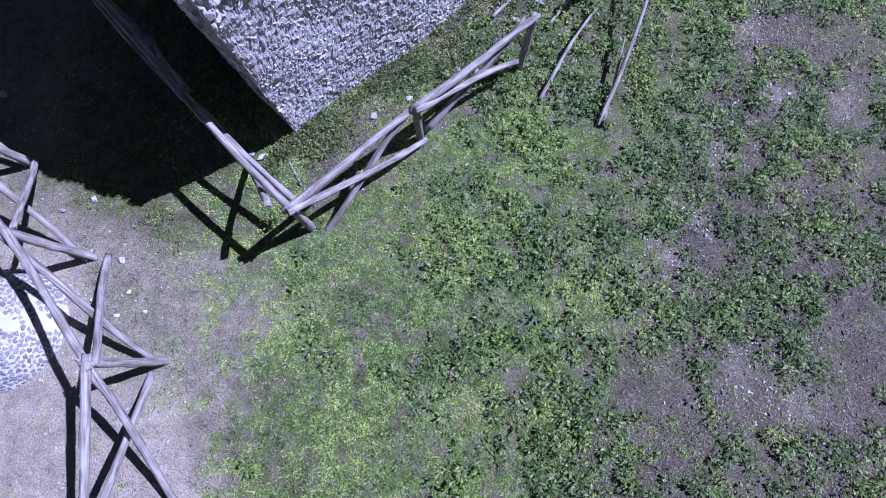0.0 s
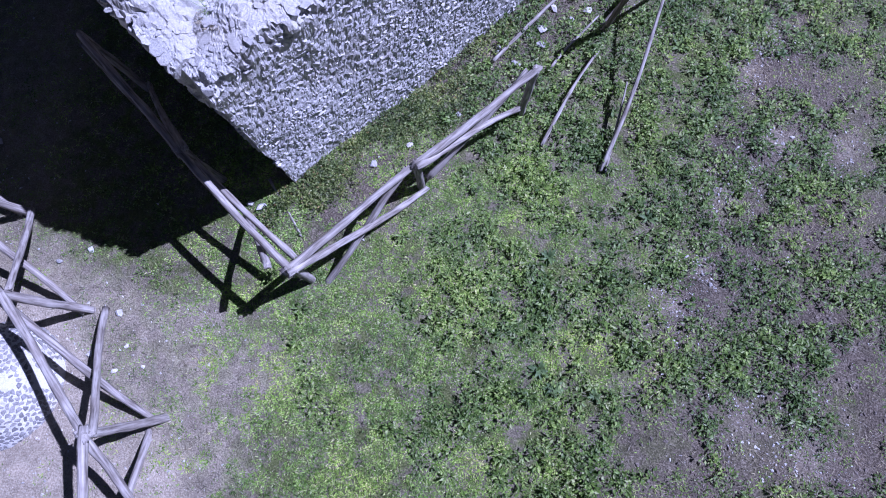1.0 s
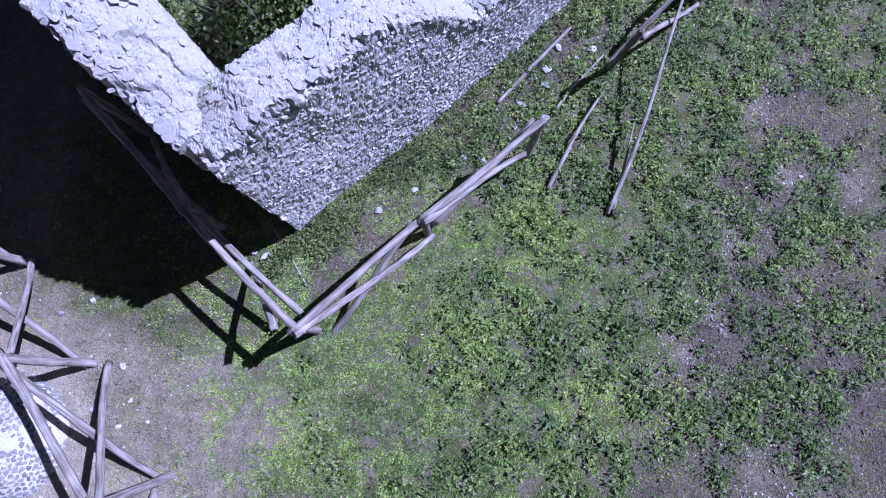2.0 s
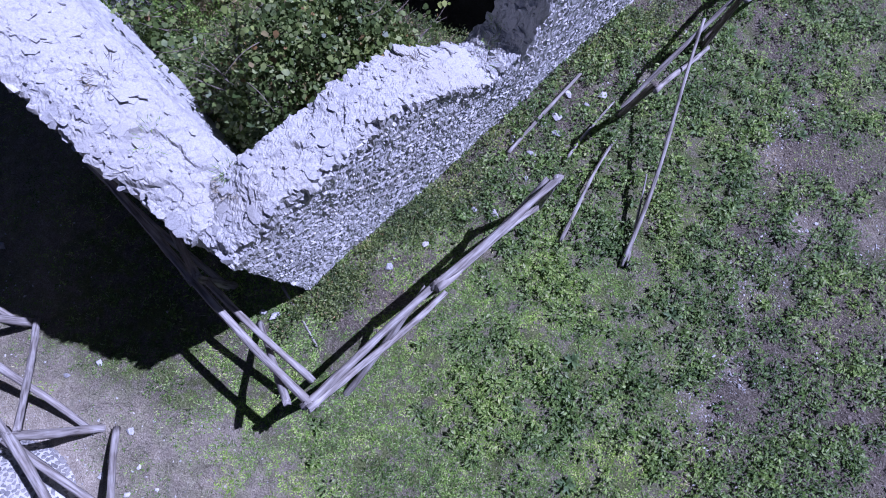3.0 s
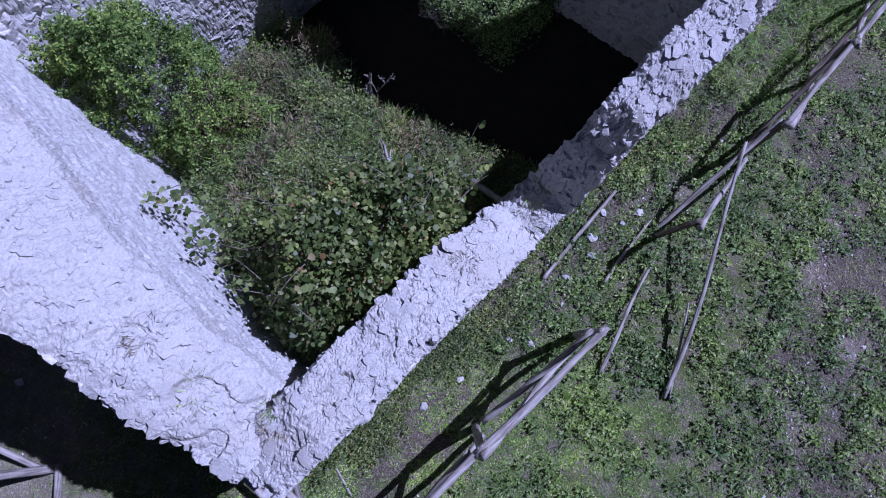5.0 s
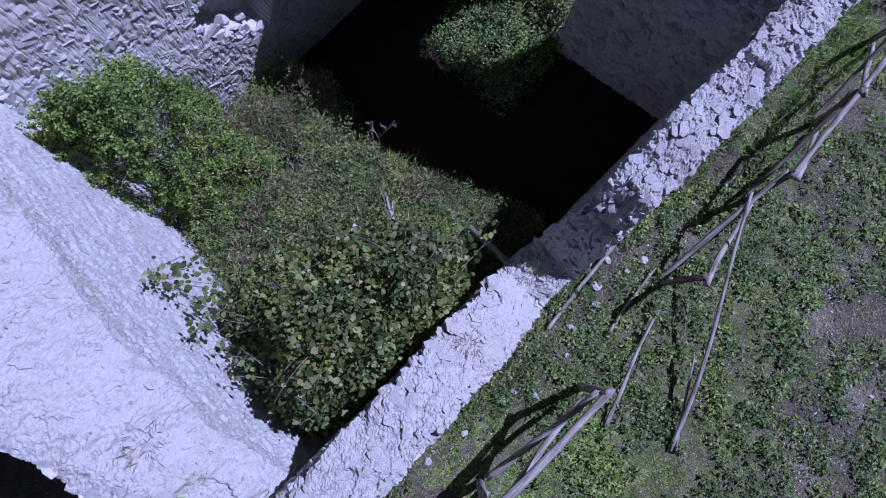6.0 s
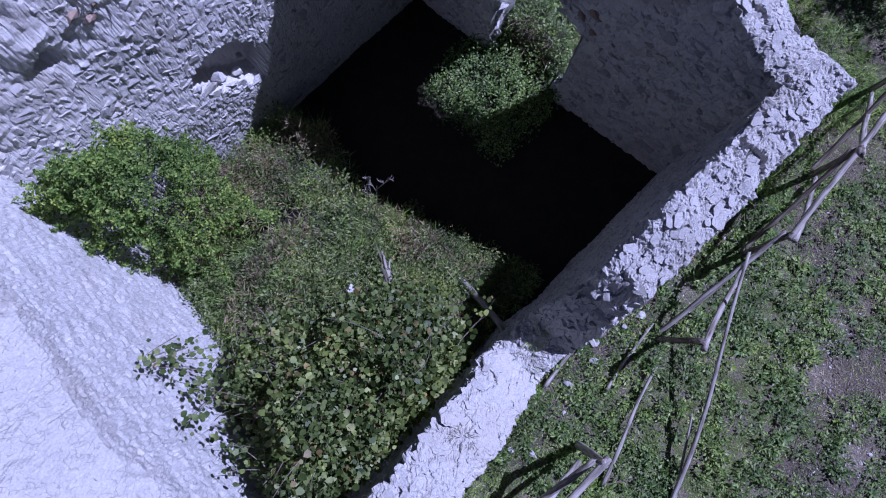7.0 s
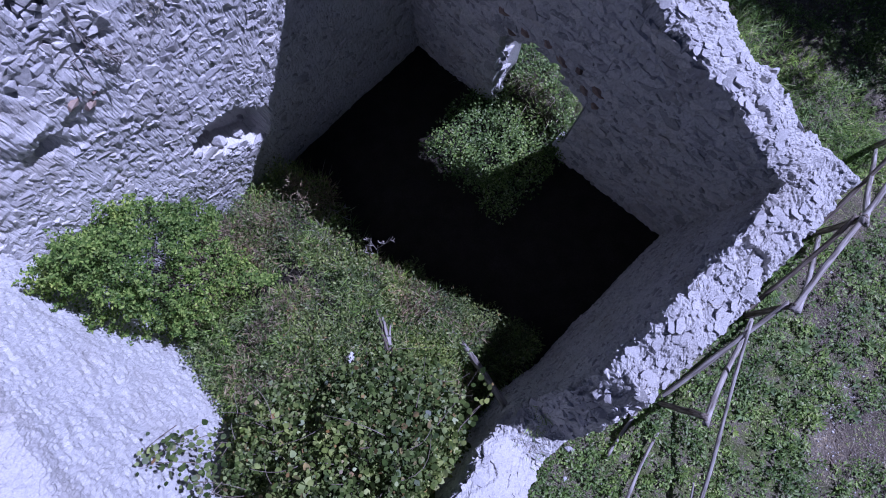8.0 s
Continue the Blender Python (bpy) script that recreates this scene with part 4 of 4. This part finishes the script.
# ---- plants inside the ruin ----
def thin_stems(name, ends, r0, r1, mat, parent, bend=0.05):
    """Thin stems from point to point, joined as one part."""
    vs, fs, at0 = [], [], 0
    r = np.random.default_rng(len(ends))
    k = np.linspace(0, 1, 7)
    ang = np.linspace(0, 2 * np.pi, 5, endpoint=False)
    for a, b in ends:
        a, b = np.array(a, float), np.array(b, float)
        d = b - a
        L = np.linalg.norm(d)
        side = np.cross(d, (0.3, 0.2, 0.9))
        side /= np.linalg.norm(side) + 1e-6
        other = np.cross(d / L, side)
        sway = r.normal(0, bend * L, 2)
        mid = a + d * k[:, None] + side * (sway[0] * np.sin(np.pi * k))[:, None] + other * (sway[1] * np.sin(np.pi * k))[:, None]
        rad = r0 + (r1 - r0) * k
        ring = mid[:, None] + rad[:, None, None] * (np.cos(ang)[None, :, None] * side + np.sin(ang)[None, :, None] * other)
        vs.append(ring.reshape(-1, 3))
        fs.append(grid_faces(7, 5, True) + at0)
        at0 += 35
    return part(name, mesh_np(name, np.concatenate(vs), np.concatenate(fs), mat, True), parent)


def un_points(u, n, z):
    x, y = plan(u, n)
    return np.stack([x, y, z], -1)


def shrub_top(u, n):
    """Height of the shrub's crown, and how near its edge a place is (1: at the edge)."""
    u, n = np.asarray(u, float), np.asarray(n, float)
    base = floor_height(u, n)
    best, edge = base * 1.0, np.full(np.broadcast(u, n).shape, 9.0)
    for cu, cn, ru, rn, h in ((1.35, 1.05, 1.0, 0.95, 3.05), (1.95, 1.15, 1.05, 0.95, 2.6), (1.15, 1.8, 0.75, 0.8, 2.2)):
        q = ((u - cu) / ru) ** 2 + ((n - cn) / rn) ** 2
        best = np.maximum(best, base + (h - base) * np.clip(1 - q, 0, 1) ** 0.6)
        edge = np.minimum(edge, q)
    return best + 0.32 * vnoise(u, n, 0.5, 61, 3), edge


def build_shrub():
    r = np.random.default_rng(81)
    shrub = tagged(new("large_shrub"), "large dark green shrub with round leaves filling the corner", "shrub")
    shrub.location = (0, 0, 0)
    u, n = r.uniform(0.5, 3.05, 34000), r.uniform(0.5, 3.3, 34000)
    top, q = shrub_top(u, n)
    lump = vnoise(u, n, 0.28, 62, 2)
    keep = (q < 1.0 + 0.1 * lump) & ((u > 0.62) | (r.random(len(u)) < 0.25)) & (n > 0.58)
    u, n, top, lump = u[keep], n[keep], top[keep], lump[keep]
    z = top + 0.16 * lump - r.exponential(0.22, len(u)) + (r.random(len(u)) < 0.06) * r.uniform(0, 0.25, len(u))
    p = un_points(u, n, z)
    k = len(p)
    L = r.uniform(0.03, 0.078, k) * np.where(r.random(k) < 0.55, 0.6, 1.0)
    head, rise, roll = r.uniform(0, 6.283, k), r.normal(0.0, 0.75, k), r.normal(0, 0.7, k)
    v, f = leaf_rounds(p, head, rise, L, L * r.uniform(0.7, 0.95, k), roll)
    stuff("foliage", (v[300 * 6:], f[:k - 300]), SHRUB, "", "", shrub)
    for i in range(300):
        me = mesh_np("leaf", v[i * 6:i * 6 + 6] - p[i], np.arange(6).reshape(1, 6), SHRUB_LEAF)
        part("leaf", me, shrub).location = p[i]
    ends = []
    for _ in range(90):
        bu, bn = r.uniform(1.1, 2.0), r.uniform(0.9, 1.8)
        tu, tn = r.uniform(0.6, 2.8), r.uniform(0.65, 2.7)
        tz, qq = shrub_top(np.array(tu), np.array(tn))
        if qq > 0.95:
            continue
        bx, by = plan(bu, bn)
        tx, ty = plan(tu, tn)
        ends.append(((bx, by, float(floor_height(bu, bn)) - 0.05), (tx, ty, float(tz) + 0.05)))
    thin_stems("stem", ends, 0.016, 0.004, TWIG, shrub)
    twigs = []
    for _ in range(60):
        tu, tn = r.uniform(0.7, 2.9), r.uniform(0.7, 3.0)
        tz, qq = shrub_top(np.array(tu), np.array(tn))
        if qq < 1.0:
            tx, ty = plan(tu, tn)
            a, l = r.uniform(0, 6.283), r.uniform(0.2, 0.55)
            tz = float(tz) - 0.02
            twigs.append(((tx, ty, tz), (tx + l * math.cos(a), ty + l * math.sin(a), tz + r.uniform(-0.15, 0.15))))
    tagged(thin_stems("twig", twigs, 0.005, 0.002, TWIG, shrub, 0.12), kind="stuff")
    # long shoots that reach over the gap and the wall
    shoots = []
    lp = []
    reach = [((2.6, 1.0, 2.2), (3.2, 1.1, 2.4)), ((2.5, 1.2, 2.1), (2.95, 1.5, 2.3)), ((2.7, 0.8, 1.9), (3.2, 0.85, 2.1))]
    for k in range(26):
        n1 = r.uniform(0.9, 2.75)
        z1 = 3.05 - 0.25 * max(n1 - 1.2, 0) - r.uniform(0, 0.9)
        reach.append(((r.uniform(0.9, 1.15), n1 - r.uniform(-0.2, 0.5), z1 - r.uniform(0.2, 0.5)), (r.uniform(0.66, 0.8), n1, z1)))
    for (u0, n0, z0), (u1, n1, z1) in reach:
        a, b = np.array([*plan(u0, n0), z0]), np.array([*plan(u1, n1), z1])
        shoots.append((a, b))
        for t in np.linspace(0.1, 1.0, 16):
            lp.append(a + (b - a) * t + r.normal(0, 0.05, 3))
    for pair in shoots:
        thin_stems("shoot", [pair], 0.005, 0.002, TWIG, shrub, 0.14)
    lp = np.array(lp)
    k = len(lp)
    L = r.uniform(0.03, 0.07, k)
    stuff("shoot_leaves", leaf_rounds(lp, r.uniform(0, 6.283, k), r.normal(0, 0.4, k), L, L * 0.85, r.normal(0, 0.4, k)), SHRUB, "", "", shrub)


SHRUB_LEAF = leaf_material("shrub_leaf", [(0.0, (0.12, 0.17, 0.055)), (1.0, (0.12, 0.17, 0.055))], 0.42)
build_shrub()


def build_bush():
    r = np.random.default_rng(82)
    bush = tagged(new("bright_bush"), "bright green small-leaved bush against the wall", "bush")
    pts, stems = [], []
    for _ in range(1250):
        u, n = r.uniform(0.6, 2.6), r.uniform(3.3, 5.06)
        q = (((u - 1.2) / 0.9) ** 2 + ((n - 4.55) / 0.9) ** 2) * (1 + 0.9 * float(vnoise(u, n, 0.4, 66, 2)))
        if q > 1 or (n < 3.8 and u < 1.0):
            continue
        base = float(floor_height(u, n))
        top = base + (2.25 - base) * math.sqrt(1 - q) ** 0.9
        z = top + 0.4 * float(vnoise(u, n, 0.35, 67, 2)) - abs(r.normal(0, 0.3))
        z -= 0.4 * float(smooth(0.05, 0.35, vnoise(u, n, 0.34, 68, 2)))
        c = np.array([*plan(u, n), max(z, base + 0.1)])
        out = np.array([*(np.array(plan(u, n)) - np.array(plan(1.2, 4.5))), 0.45]) + r.normal(0, 0.25, 3)
        out /= np.linalg.norm(out)
        k = int(r.uniform(30, 60))
        t = r.random((k, 1)) ** 0.8
        pts.append(c + out * (t - 0.35) * r.uniform(0.16, 0.38) + r.normal(0, 0.035, (k, 3)) * (1.25 - t))
        stems.append(((*plan(1.4 + 0.3 * (u - 1.4), 4.3 + 0.3 * (n - 4.3)), float(floor_height(1.4, 4.3))), tuple(c)))
    p = np.concatenate(pts)
    k = len(p)
    L = r.uniform(0.025, 0.05, k)
    stuff("foliage", leaf_quads(p, r.uniform(0, 6.283, k), r.normal(0.0, 0.45, k), L, L * r.uniform(0.45, 0.7, k)), BUSH, "", "", bush)
    thin_stems("stem", stems[::26], 0.012, 0.003, TWIG, bush)


build_bush()


def build_undergrowth():
    r = np.random.default_rng(83)

    def clumps(k, u0, u1, n0, n1, each, lift, test):
        u, n = r.uniform(u0, u1, k), r.uniform(n0, n1, k)
        keep = test(u, n)
        x, y = plan(u[keep], n[keep])
        m = len(x)
        return tufts(r, x, y, each, r.uniform(0.05, 0.17, m), r.uniform(0.25, 1.0, m) ** 1.5 * lift * (1 + 0.5 * vnoise(x, y, 0.35, 75, 2)))

    heap = lambda u, n: (u < 3.3 + 0.3 * vnoise(u, n, 0.5, 71, 2) + 0.35 * smooth(2.0, 1.0, n)) & (r.random(len(u)) < 0.55 + 0.9 * vnoise(u, n, 0.4, 72, 2))
    p, a = clumps(5000, 0.62, 3.8, 0.6, 5.0, 24, 0.8, heap)
    n = len(p)
    stuff("heap_weeds", leaf_quads(p, a + r.uniform(-1, 1, n), r.uniform(-0.2, 0.8, n), r.uniform(0.025, 0.06, n), r.uniform(0.014, 0.034, n)), SHRUB, "mixed weeds over the collapsed heap inside the ruin", "weeds")
    p, a = clumps(1200, 2.7, 4.05, 0.6, 2.6, 26, 0.45, lambda u, n: u < 4.05 - 0.3 * (n - 0.6) + 0.15 * vnoise(u, n, 0.3, 73, 2))
    n = len(p)
    stuff("heap_brush", leaf_quads(p, a + r.uniform(-1, 1, n), r.uniform(-0.2, 0.9, n), r.uniform(0.02, 0.06, n), r.uniform(0.008, 0.018, n)), SHRUB, "thin olive brush at the edge of the heap inside the ruin", "brush")
    p, a = clumps(2200, 0.62, 3.8, 0.6, 5.0, 16, 0.6, heap)
    n = len(p)
    stuff("heap_grass", leaf_quads(p, a, r.uniform(0.3, 1.2, n), r.uniform(0.08, 0.28, n), r.uniform(0.004, 0.009, n)), GRASS, "tall grass over the collapsed heap inside the ruin", "grass")
    p, a = clumps(1300, 1.2, 3.8, 0.6, 5.0, 13, 0.5, heap)
    n = len(p)
    stuff("heap_straw", leaf_quads(p, a, r.uniform(0.1, 1.1, n), r.uniform(0.08, 0.3, n), r.uniform(0.003, 0.007, n)), STRAW, "dry brown stalks over the heap inside the ruin", "straw")
    brown = lambda u, n: heap(u, n) & (vnoise(u, n, 0.7, 76, 2) > -0.05)
    p, a = clumps(3400, 1.0, 3.7, 0.8, 4.8, 20, 1.0, brown)
    n = len(p)
    stuff("heap_stalks", leaf_quads(p, a + r.uniform(-1, 1, n), r.uniform(-0.1, 1.2, n), r.uniform(0.04, 0.14, n), r.uniform(0.006, 0.018, n)), BROWN, "brown withered weeds among the green on the heap", "weeds")
    # doorway
    p, a = clumps(560, 4.85, 8.2, 2.05, 3.75, 34, 0.6, lambda u, n: (u > 6.7) | ((n > 2.1) & (n < 3.75)))
    n = len(p)
    stuff("doorway_weeds", leaf_quads(p, a + r.uniform(-1, 1, n), r.uniform(-0.2, 0.7, n), r.uniform(0.025, 0.06, n), r.uniform(0.014, 0.03, n)), WEED, "bright green weeds growing through the doorway", "weeds")
    p, a = clumps(420, 5.9, 8.8, 1.8, 4.2, 16, 0.2, lambda u, n: u > 6.2)
    n = len(p)
    stuff("doorway_straw", leaf_quads(p, a, r.uniform(0.1, 1.0, n), r.uniform(0.1, 0.35, n), r.uniform(0.003, 0.008, n)), STRAW, "dry grass beyond the doorway", "straw")
    # brush outside, past the far corner
    p, a = clumps(700, 6.7, 9.8, -1.2, 3.0, 16, 0.3, lambda u, n: u > 6.75)
    n = len(p)
    stuff("corner_brush", leaf_quads(p, a, r.uniform(0.1, 1.0, n), r.uniform(0.08, 0.3, n), r.uniform(0.004, 0.009, n)), GRASS, "rough tall grass past the far corner of the ruin", "grass")


build_undergrowth()


def branching(r, start, heading, rise, length, depth, out):
    end = (start[0] + length * math.cos(heading) * math.cos(rise), start[1] + length * math.sin(heading) * math.cos(rise), start[2] + length * math.sin(rise))
    out.append((start, end))
    if depth:
        for _ in range(3):
            t = r.uniform(0.4, 1.0)
            mid = tuple(s + (e - s) * t for s, e in zip(start, end))
            branching(r, mid, heading + r.normal(0, 0.8), rise + r.normal(0, 0.35), length * r.uniform(0.45, 0.65), depth - 1, out)


def build_dead_branch(label, start, heading, rise, length, seed, depth=3):
    r = np.random.default_rng(seed)
    ob = tagged(new("dead_branch"), label, "dead branch", "dead branches inside the ruin")
    out = []
    branching(r, start, heading, rise, length, depth, out)
    thin_stems("limb", out[:1], 0.011, 0.007, WOOD, ob)
    tagged(thin_stems("twig", out[1:], 0.006, 0.003, WOOD, ob), kind="stuff")


bx, by = plan(3.15, 2.85)
build_dead_branch("bleached dead branch standing on the heap", (bx, by, float(ground_height(bx, by)) - 0.02), 1.3, 1.0, 0.5, 5, 4)
bx, by = plan(2.7, 4.3)
build_dead_branch("bleached dead branch lying on the weeds", (bx, by, float(ground_height(bx, by)) + 0.25), -0.2, 0.05, 0.6, 6)
bx, by = plan(2.9, 3.8)
build_dead_branch("bleached dead branch lying on the weeds", (bx, by, float(ground_height(bx, by)) + 0.2), -0.6, 0.0, 0.55, 7)

build_dead_branch("dry bleached roots hanging from the broken wall", (*plan(2.9, 5.36), 3.38), -1.7, -1.15, 0.5, 8)
bx, by = plan(3.3, 1.5)
tagged(pole("wooden_beam", (bx, by, float(ground_height(bx, by)) + 0.02), (*plan(3.12, 0.5), 1.27), 0.045, 0.04, 620, mat=WOOD, bend=0.004), "grey squared beam leaning against the wall inside", "beam")
def build_log():
    """A short split log: a tapering core with splinters torn up at its broken end."""
    r = np.random.default_rng(88)
    log = tagged(new("bleached_log"), "short bleached splintered log on the weedy heap", "log")
    a = Vector((*plan(2.55, 1.75), float(ground_height(*plan(2.55, 1.75))) + 0.42))
    b = Vector((*plan(2.74, 2.2), float(ground_height(*plan(2.74, 2.2))) + 0.56))
    pole("core", a, a.lerp(b, 0.7), 0.032, 0.055, 622, log, OLD_WOOD, 0.03)
    for k in range(13):
        off = Vector((r.normal(0, 0.035), r.normal(0, 0.035), r.normal(0.02, 0.02)))
        fan = Vector((r.normal(0, 0.04), r.normal(0, 0.04), r.uniform(-0.02, 0.04)))
        pole("splinter", a.lerp(b, r.uniform(0.2, 0.5)) + off * 0.6, b.lerp(a, r.uniform(-0.15, 0.2)) + off + fan, 0.024, 0.009, 630 + k, log, OLD_WOOD if k % 3 == 0 else WOOD, 0.03)


build_log()
bx, by = plan(2.2, 2.1)
rock = tagged(new("loose_stone", ROCK_MESHES[6]), "grey rounded stone lying on the weedy heap", "stone", "loose stones on the ground")
rock.matrix_basis = pose(bx, by, float(ground_height(bx, by)) + 0.38, 10, 20, 75) @ Matrix.Diagonal((0.1, 0.06, 0.05, 1))
for k, (uu, nn, zz, q) in enumerate(((2.85, 5.2, 0.7, 0.09), (3.12, 5.26, 0.45, 0.075), (3.26, 5.3, 0.6, 0.05))):
    ob = tagged(new("niche_stone", ROCK_MESHES[k + 4]), "loose pale stone lying in the wall niche", "stone", "stones in the niche")
    ob.matrix_basis = pose(*plan(uu, nn), zz, 0, 10, 12 + 60 * k) @ Matrix.Diagonal((q * 1.3, q, q * 0.8, 1))


# broken stones of the door's jambs
r = np.random.default_rng(55)
for k in range(26):
    q = r.uniform(0.035, 0.07)
    ob = part("jamb_stone", STONE_MESHES[k % 16], FAR[0])
    ob.matrix_basis = pose(*plan(6.2 + 0.03 * (k % 5), DOOR_B + r.uniform(-0.04, 0.02)), -0.9 + 0.085 * k, r.uniform(-12, 12), r.uniform(-12, 12), 42 + r.uniform(-25, 25)) @ Matrix.Diagonal((q * 1.4, q, q * 0.8, 1))
ob = part("jamb_stone", STONE_MESHES[2], FAR[0])
ob.matrix_basis = pose(*plan(6.24, DOOR_A + 0.05), -0.18, 5, -8, 50) @ Matrix.Diagonal((0.16, 0.1, 0.09, 1))


def wall_tufts():
    """Dry and green tufts rooted in the wall tops."""
    r = np.random.default_rng(56)
    for label, mat, spots in (("dry grass tufts rooted in the broken wall top", STRAW, ((0.45, 0.4, 3.1), (0.4, 1.3, 3.62), (2.2, 0.3, 2.75), (3.1, 0.25, 1.86), (1.0, 0.2, 3.06), (4.8, 0.25, 2.9), (3.5, 5.32, 2.85), (3.6, 5.33, 2.95), (3.4, 5.32, 2.9))), ("green weeds rooted in the broken wall top", GRASS, ((3.2, 0.3, 1.88), (0.5, 0.5, 3.1), (0.3, 0.9, 3.4), (2.95, 0.2, 1.84), (3.35, 0.35, 1.95)))):
        ps, hs = [], []
        for u, n, z in spots:
            k = 46
            a, q = r.uniform(0, 6.283, k), np.sqrt(r.random(k)) * r.uniform(0.06, 0.16)
            x, y = plan(u, n)
            ps.append(np.stack([x + q * np.cos(a), y + q * np.sin(a), np.full(k, z + 0.0)], -1))
            hs.append(a)
        p, a = np.concatenate(ps), np.concatenate(hs)
        k = len(p)
        stuff("wall_tufts", leaf_quads(p, a + r.uniform(-1, 1, k), r.uniform(0.1, 1.1, k), r.uniform(0.03, 0.11, k), r.uniform(0.003, 0.007, k)), mat, label, "tuft")


wall_tufts()


TERRACOTTA = stone_material("terracotta", (0.24, 0.17, 0.13), (0.38, 0.27, 0.21), (0.5, 0.4, 0.33), (0.42, 0.38, 0.34))
BRICK = mesh_np("brick", *stone_template(140), TERRACOTTA)
for uu, zz, q in ((2.28, 2.63, 0.10), (2.37, 2.5, 0.09), (2.5, 2.6, 0.07)):
    ob = part("brick", BRICK, BACK[0])
    ob.matrix_basis = pose(*plan(uu, 5.1 + 0.1 * (zz - 0.5)), zz, 4, -12, 42) @ Matrix.Diagonal((q, 0.05, 0.035, 1))

# terracotta set round the arch of the doorway
for k, (nn, zz) in enumerate(((2.68, 1.81), (2.17, 1.83), (3.54, 1.75), (3.38, 1.52), (2.3, 1.66), (3.2, 1.72), (2.9, 1.86), (2.12, 1.55), (2.45, 1.9))):
    ob = part("brick", BRICK, FAR[0])
    ob.matrix_basis = pose(*plan(6.115, nn), zz, 6 * (k % 3), 14 * (k % 4) - 20, 132) @ Matrix.Diagonal((0.12 - 0.008 * k, 0.045, 0.045, 1))

# ---- unseen trees, added to shade the ground past the far corner ----
def build_shade_tree(x, y, seed):
    r = np.random.default_rng(seed)
    z0 = float(ground_height(x, y))
    tree = tagged(new("tree"), "leafy green tree out of view, added to shade the far corner", "tree")
    pole("trunk", (x, y, z0 - 0.2), (x + 0.2, y, z0 + 3.4), 0.2, 0.11, seed, tree, OLD_WOOD, 0.02)
    limbs, pts = [], []
    for _ in range(26):
        a, e = r.uniform(0, 6.283), r.uniform(0.05, 1.2)
        L = r.uniform(1.6, 3.0)
        s = (x + 0.15, y, z0 + r.uniform(2.0, 3.3))
        t = (s[0] + L * math.cos(a) * math.cos(e), s[1] + L * math.sin(a) * math.cos(e), s[2] + L * math.sin(e))
        limbs.append((s, t))
        for _ in range(26):
            c = np.array(s) + (np.array(t) - np.array(s)) * r.uniform(0.35, 1.1) + r.normal(0, 0.3, 3)
            pts.append(c + r.normal(0, 0.14, (30, 3)))
    thin_stems("limb", limbs, 0.05, 0.015, OLD_WOOD, tree)
    p = np.concatenate(pts)
    k = len(p)
    L = r.uniform(0.09, 0.15, k)
    stuff("crown", leaf_quads(p, r.uniform(0, 6.283, k), r.normal(0, 0.5, k), L, L * 0.6), SHRUB, "", "", tree)


build_shade_tree(9.0, 13.0, 901)
build_shade_tree(7.0, 13.3, 902)

# ---- wall stones ----
for wall, places in (RIGHT, LEFT, BACK, FAR):
    r = np.random.default_rng(5)
    order = r.permutation(len(places))
    for i in order[:300]:
        k, m, _ = places[i]
        ob = part("stone", STONE_MESHES[k], wall)
        ob.matrix_basis = Matrix(m.tolist())
    me = joined_stones("rubble", [places[i][:2] for i in order[300:]], LIMESTONE_FILL)
    tagged(part("rubble", me, wall), kind="stuff")
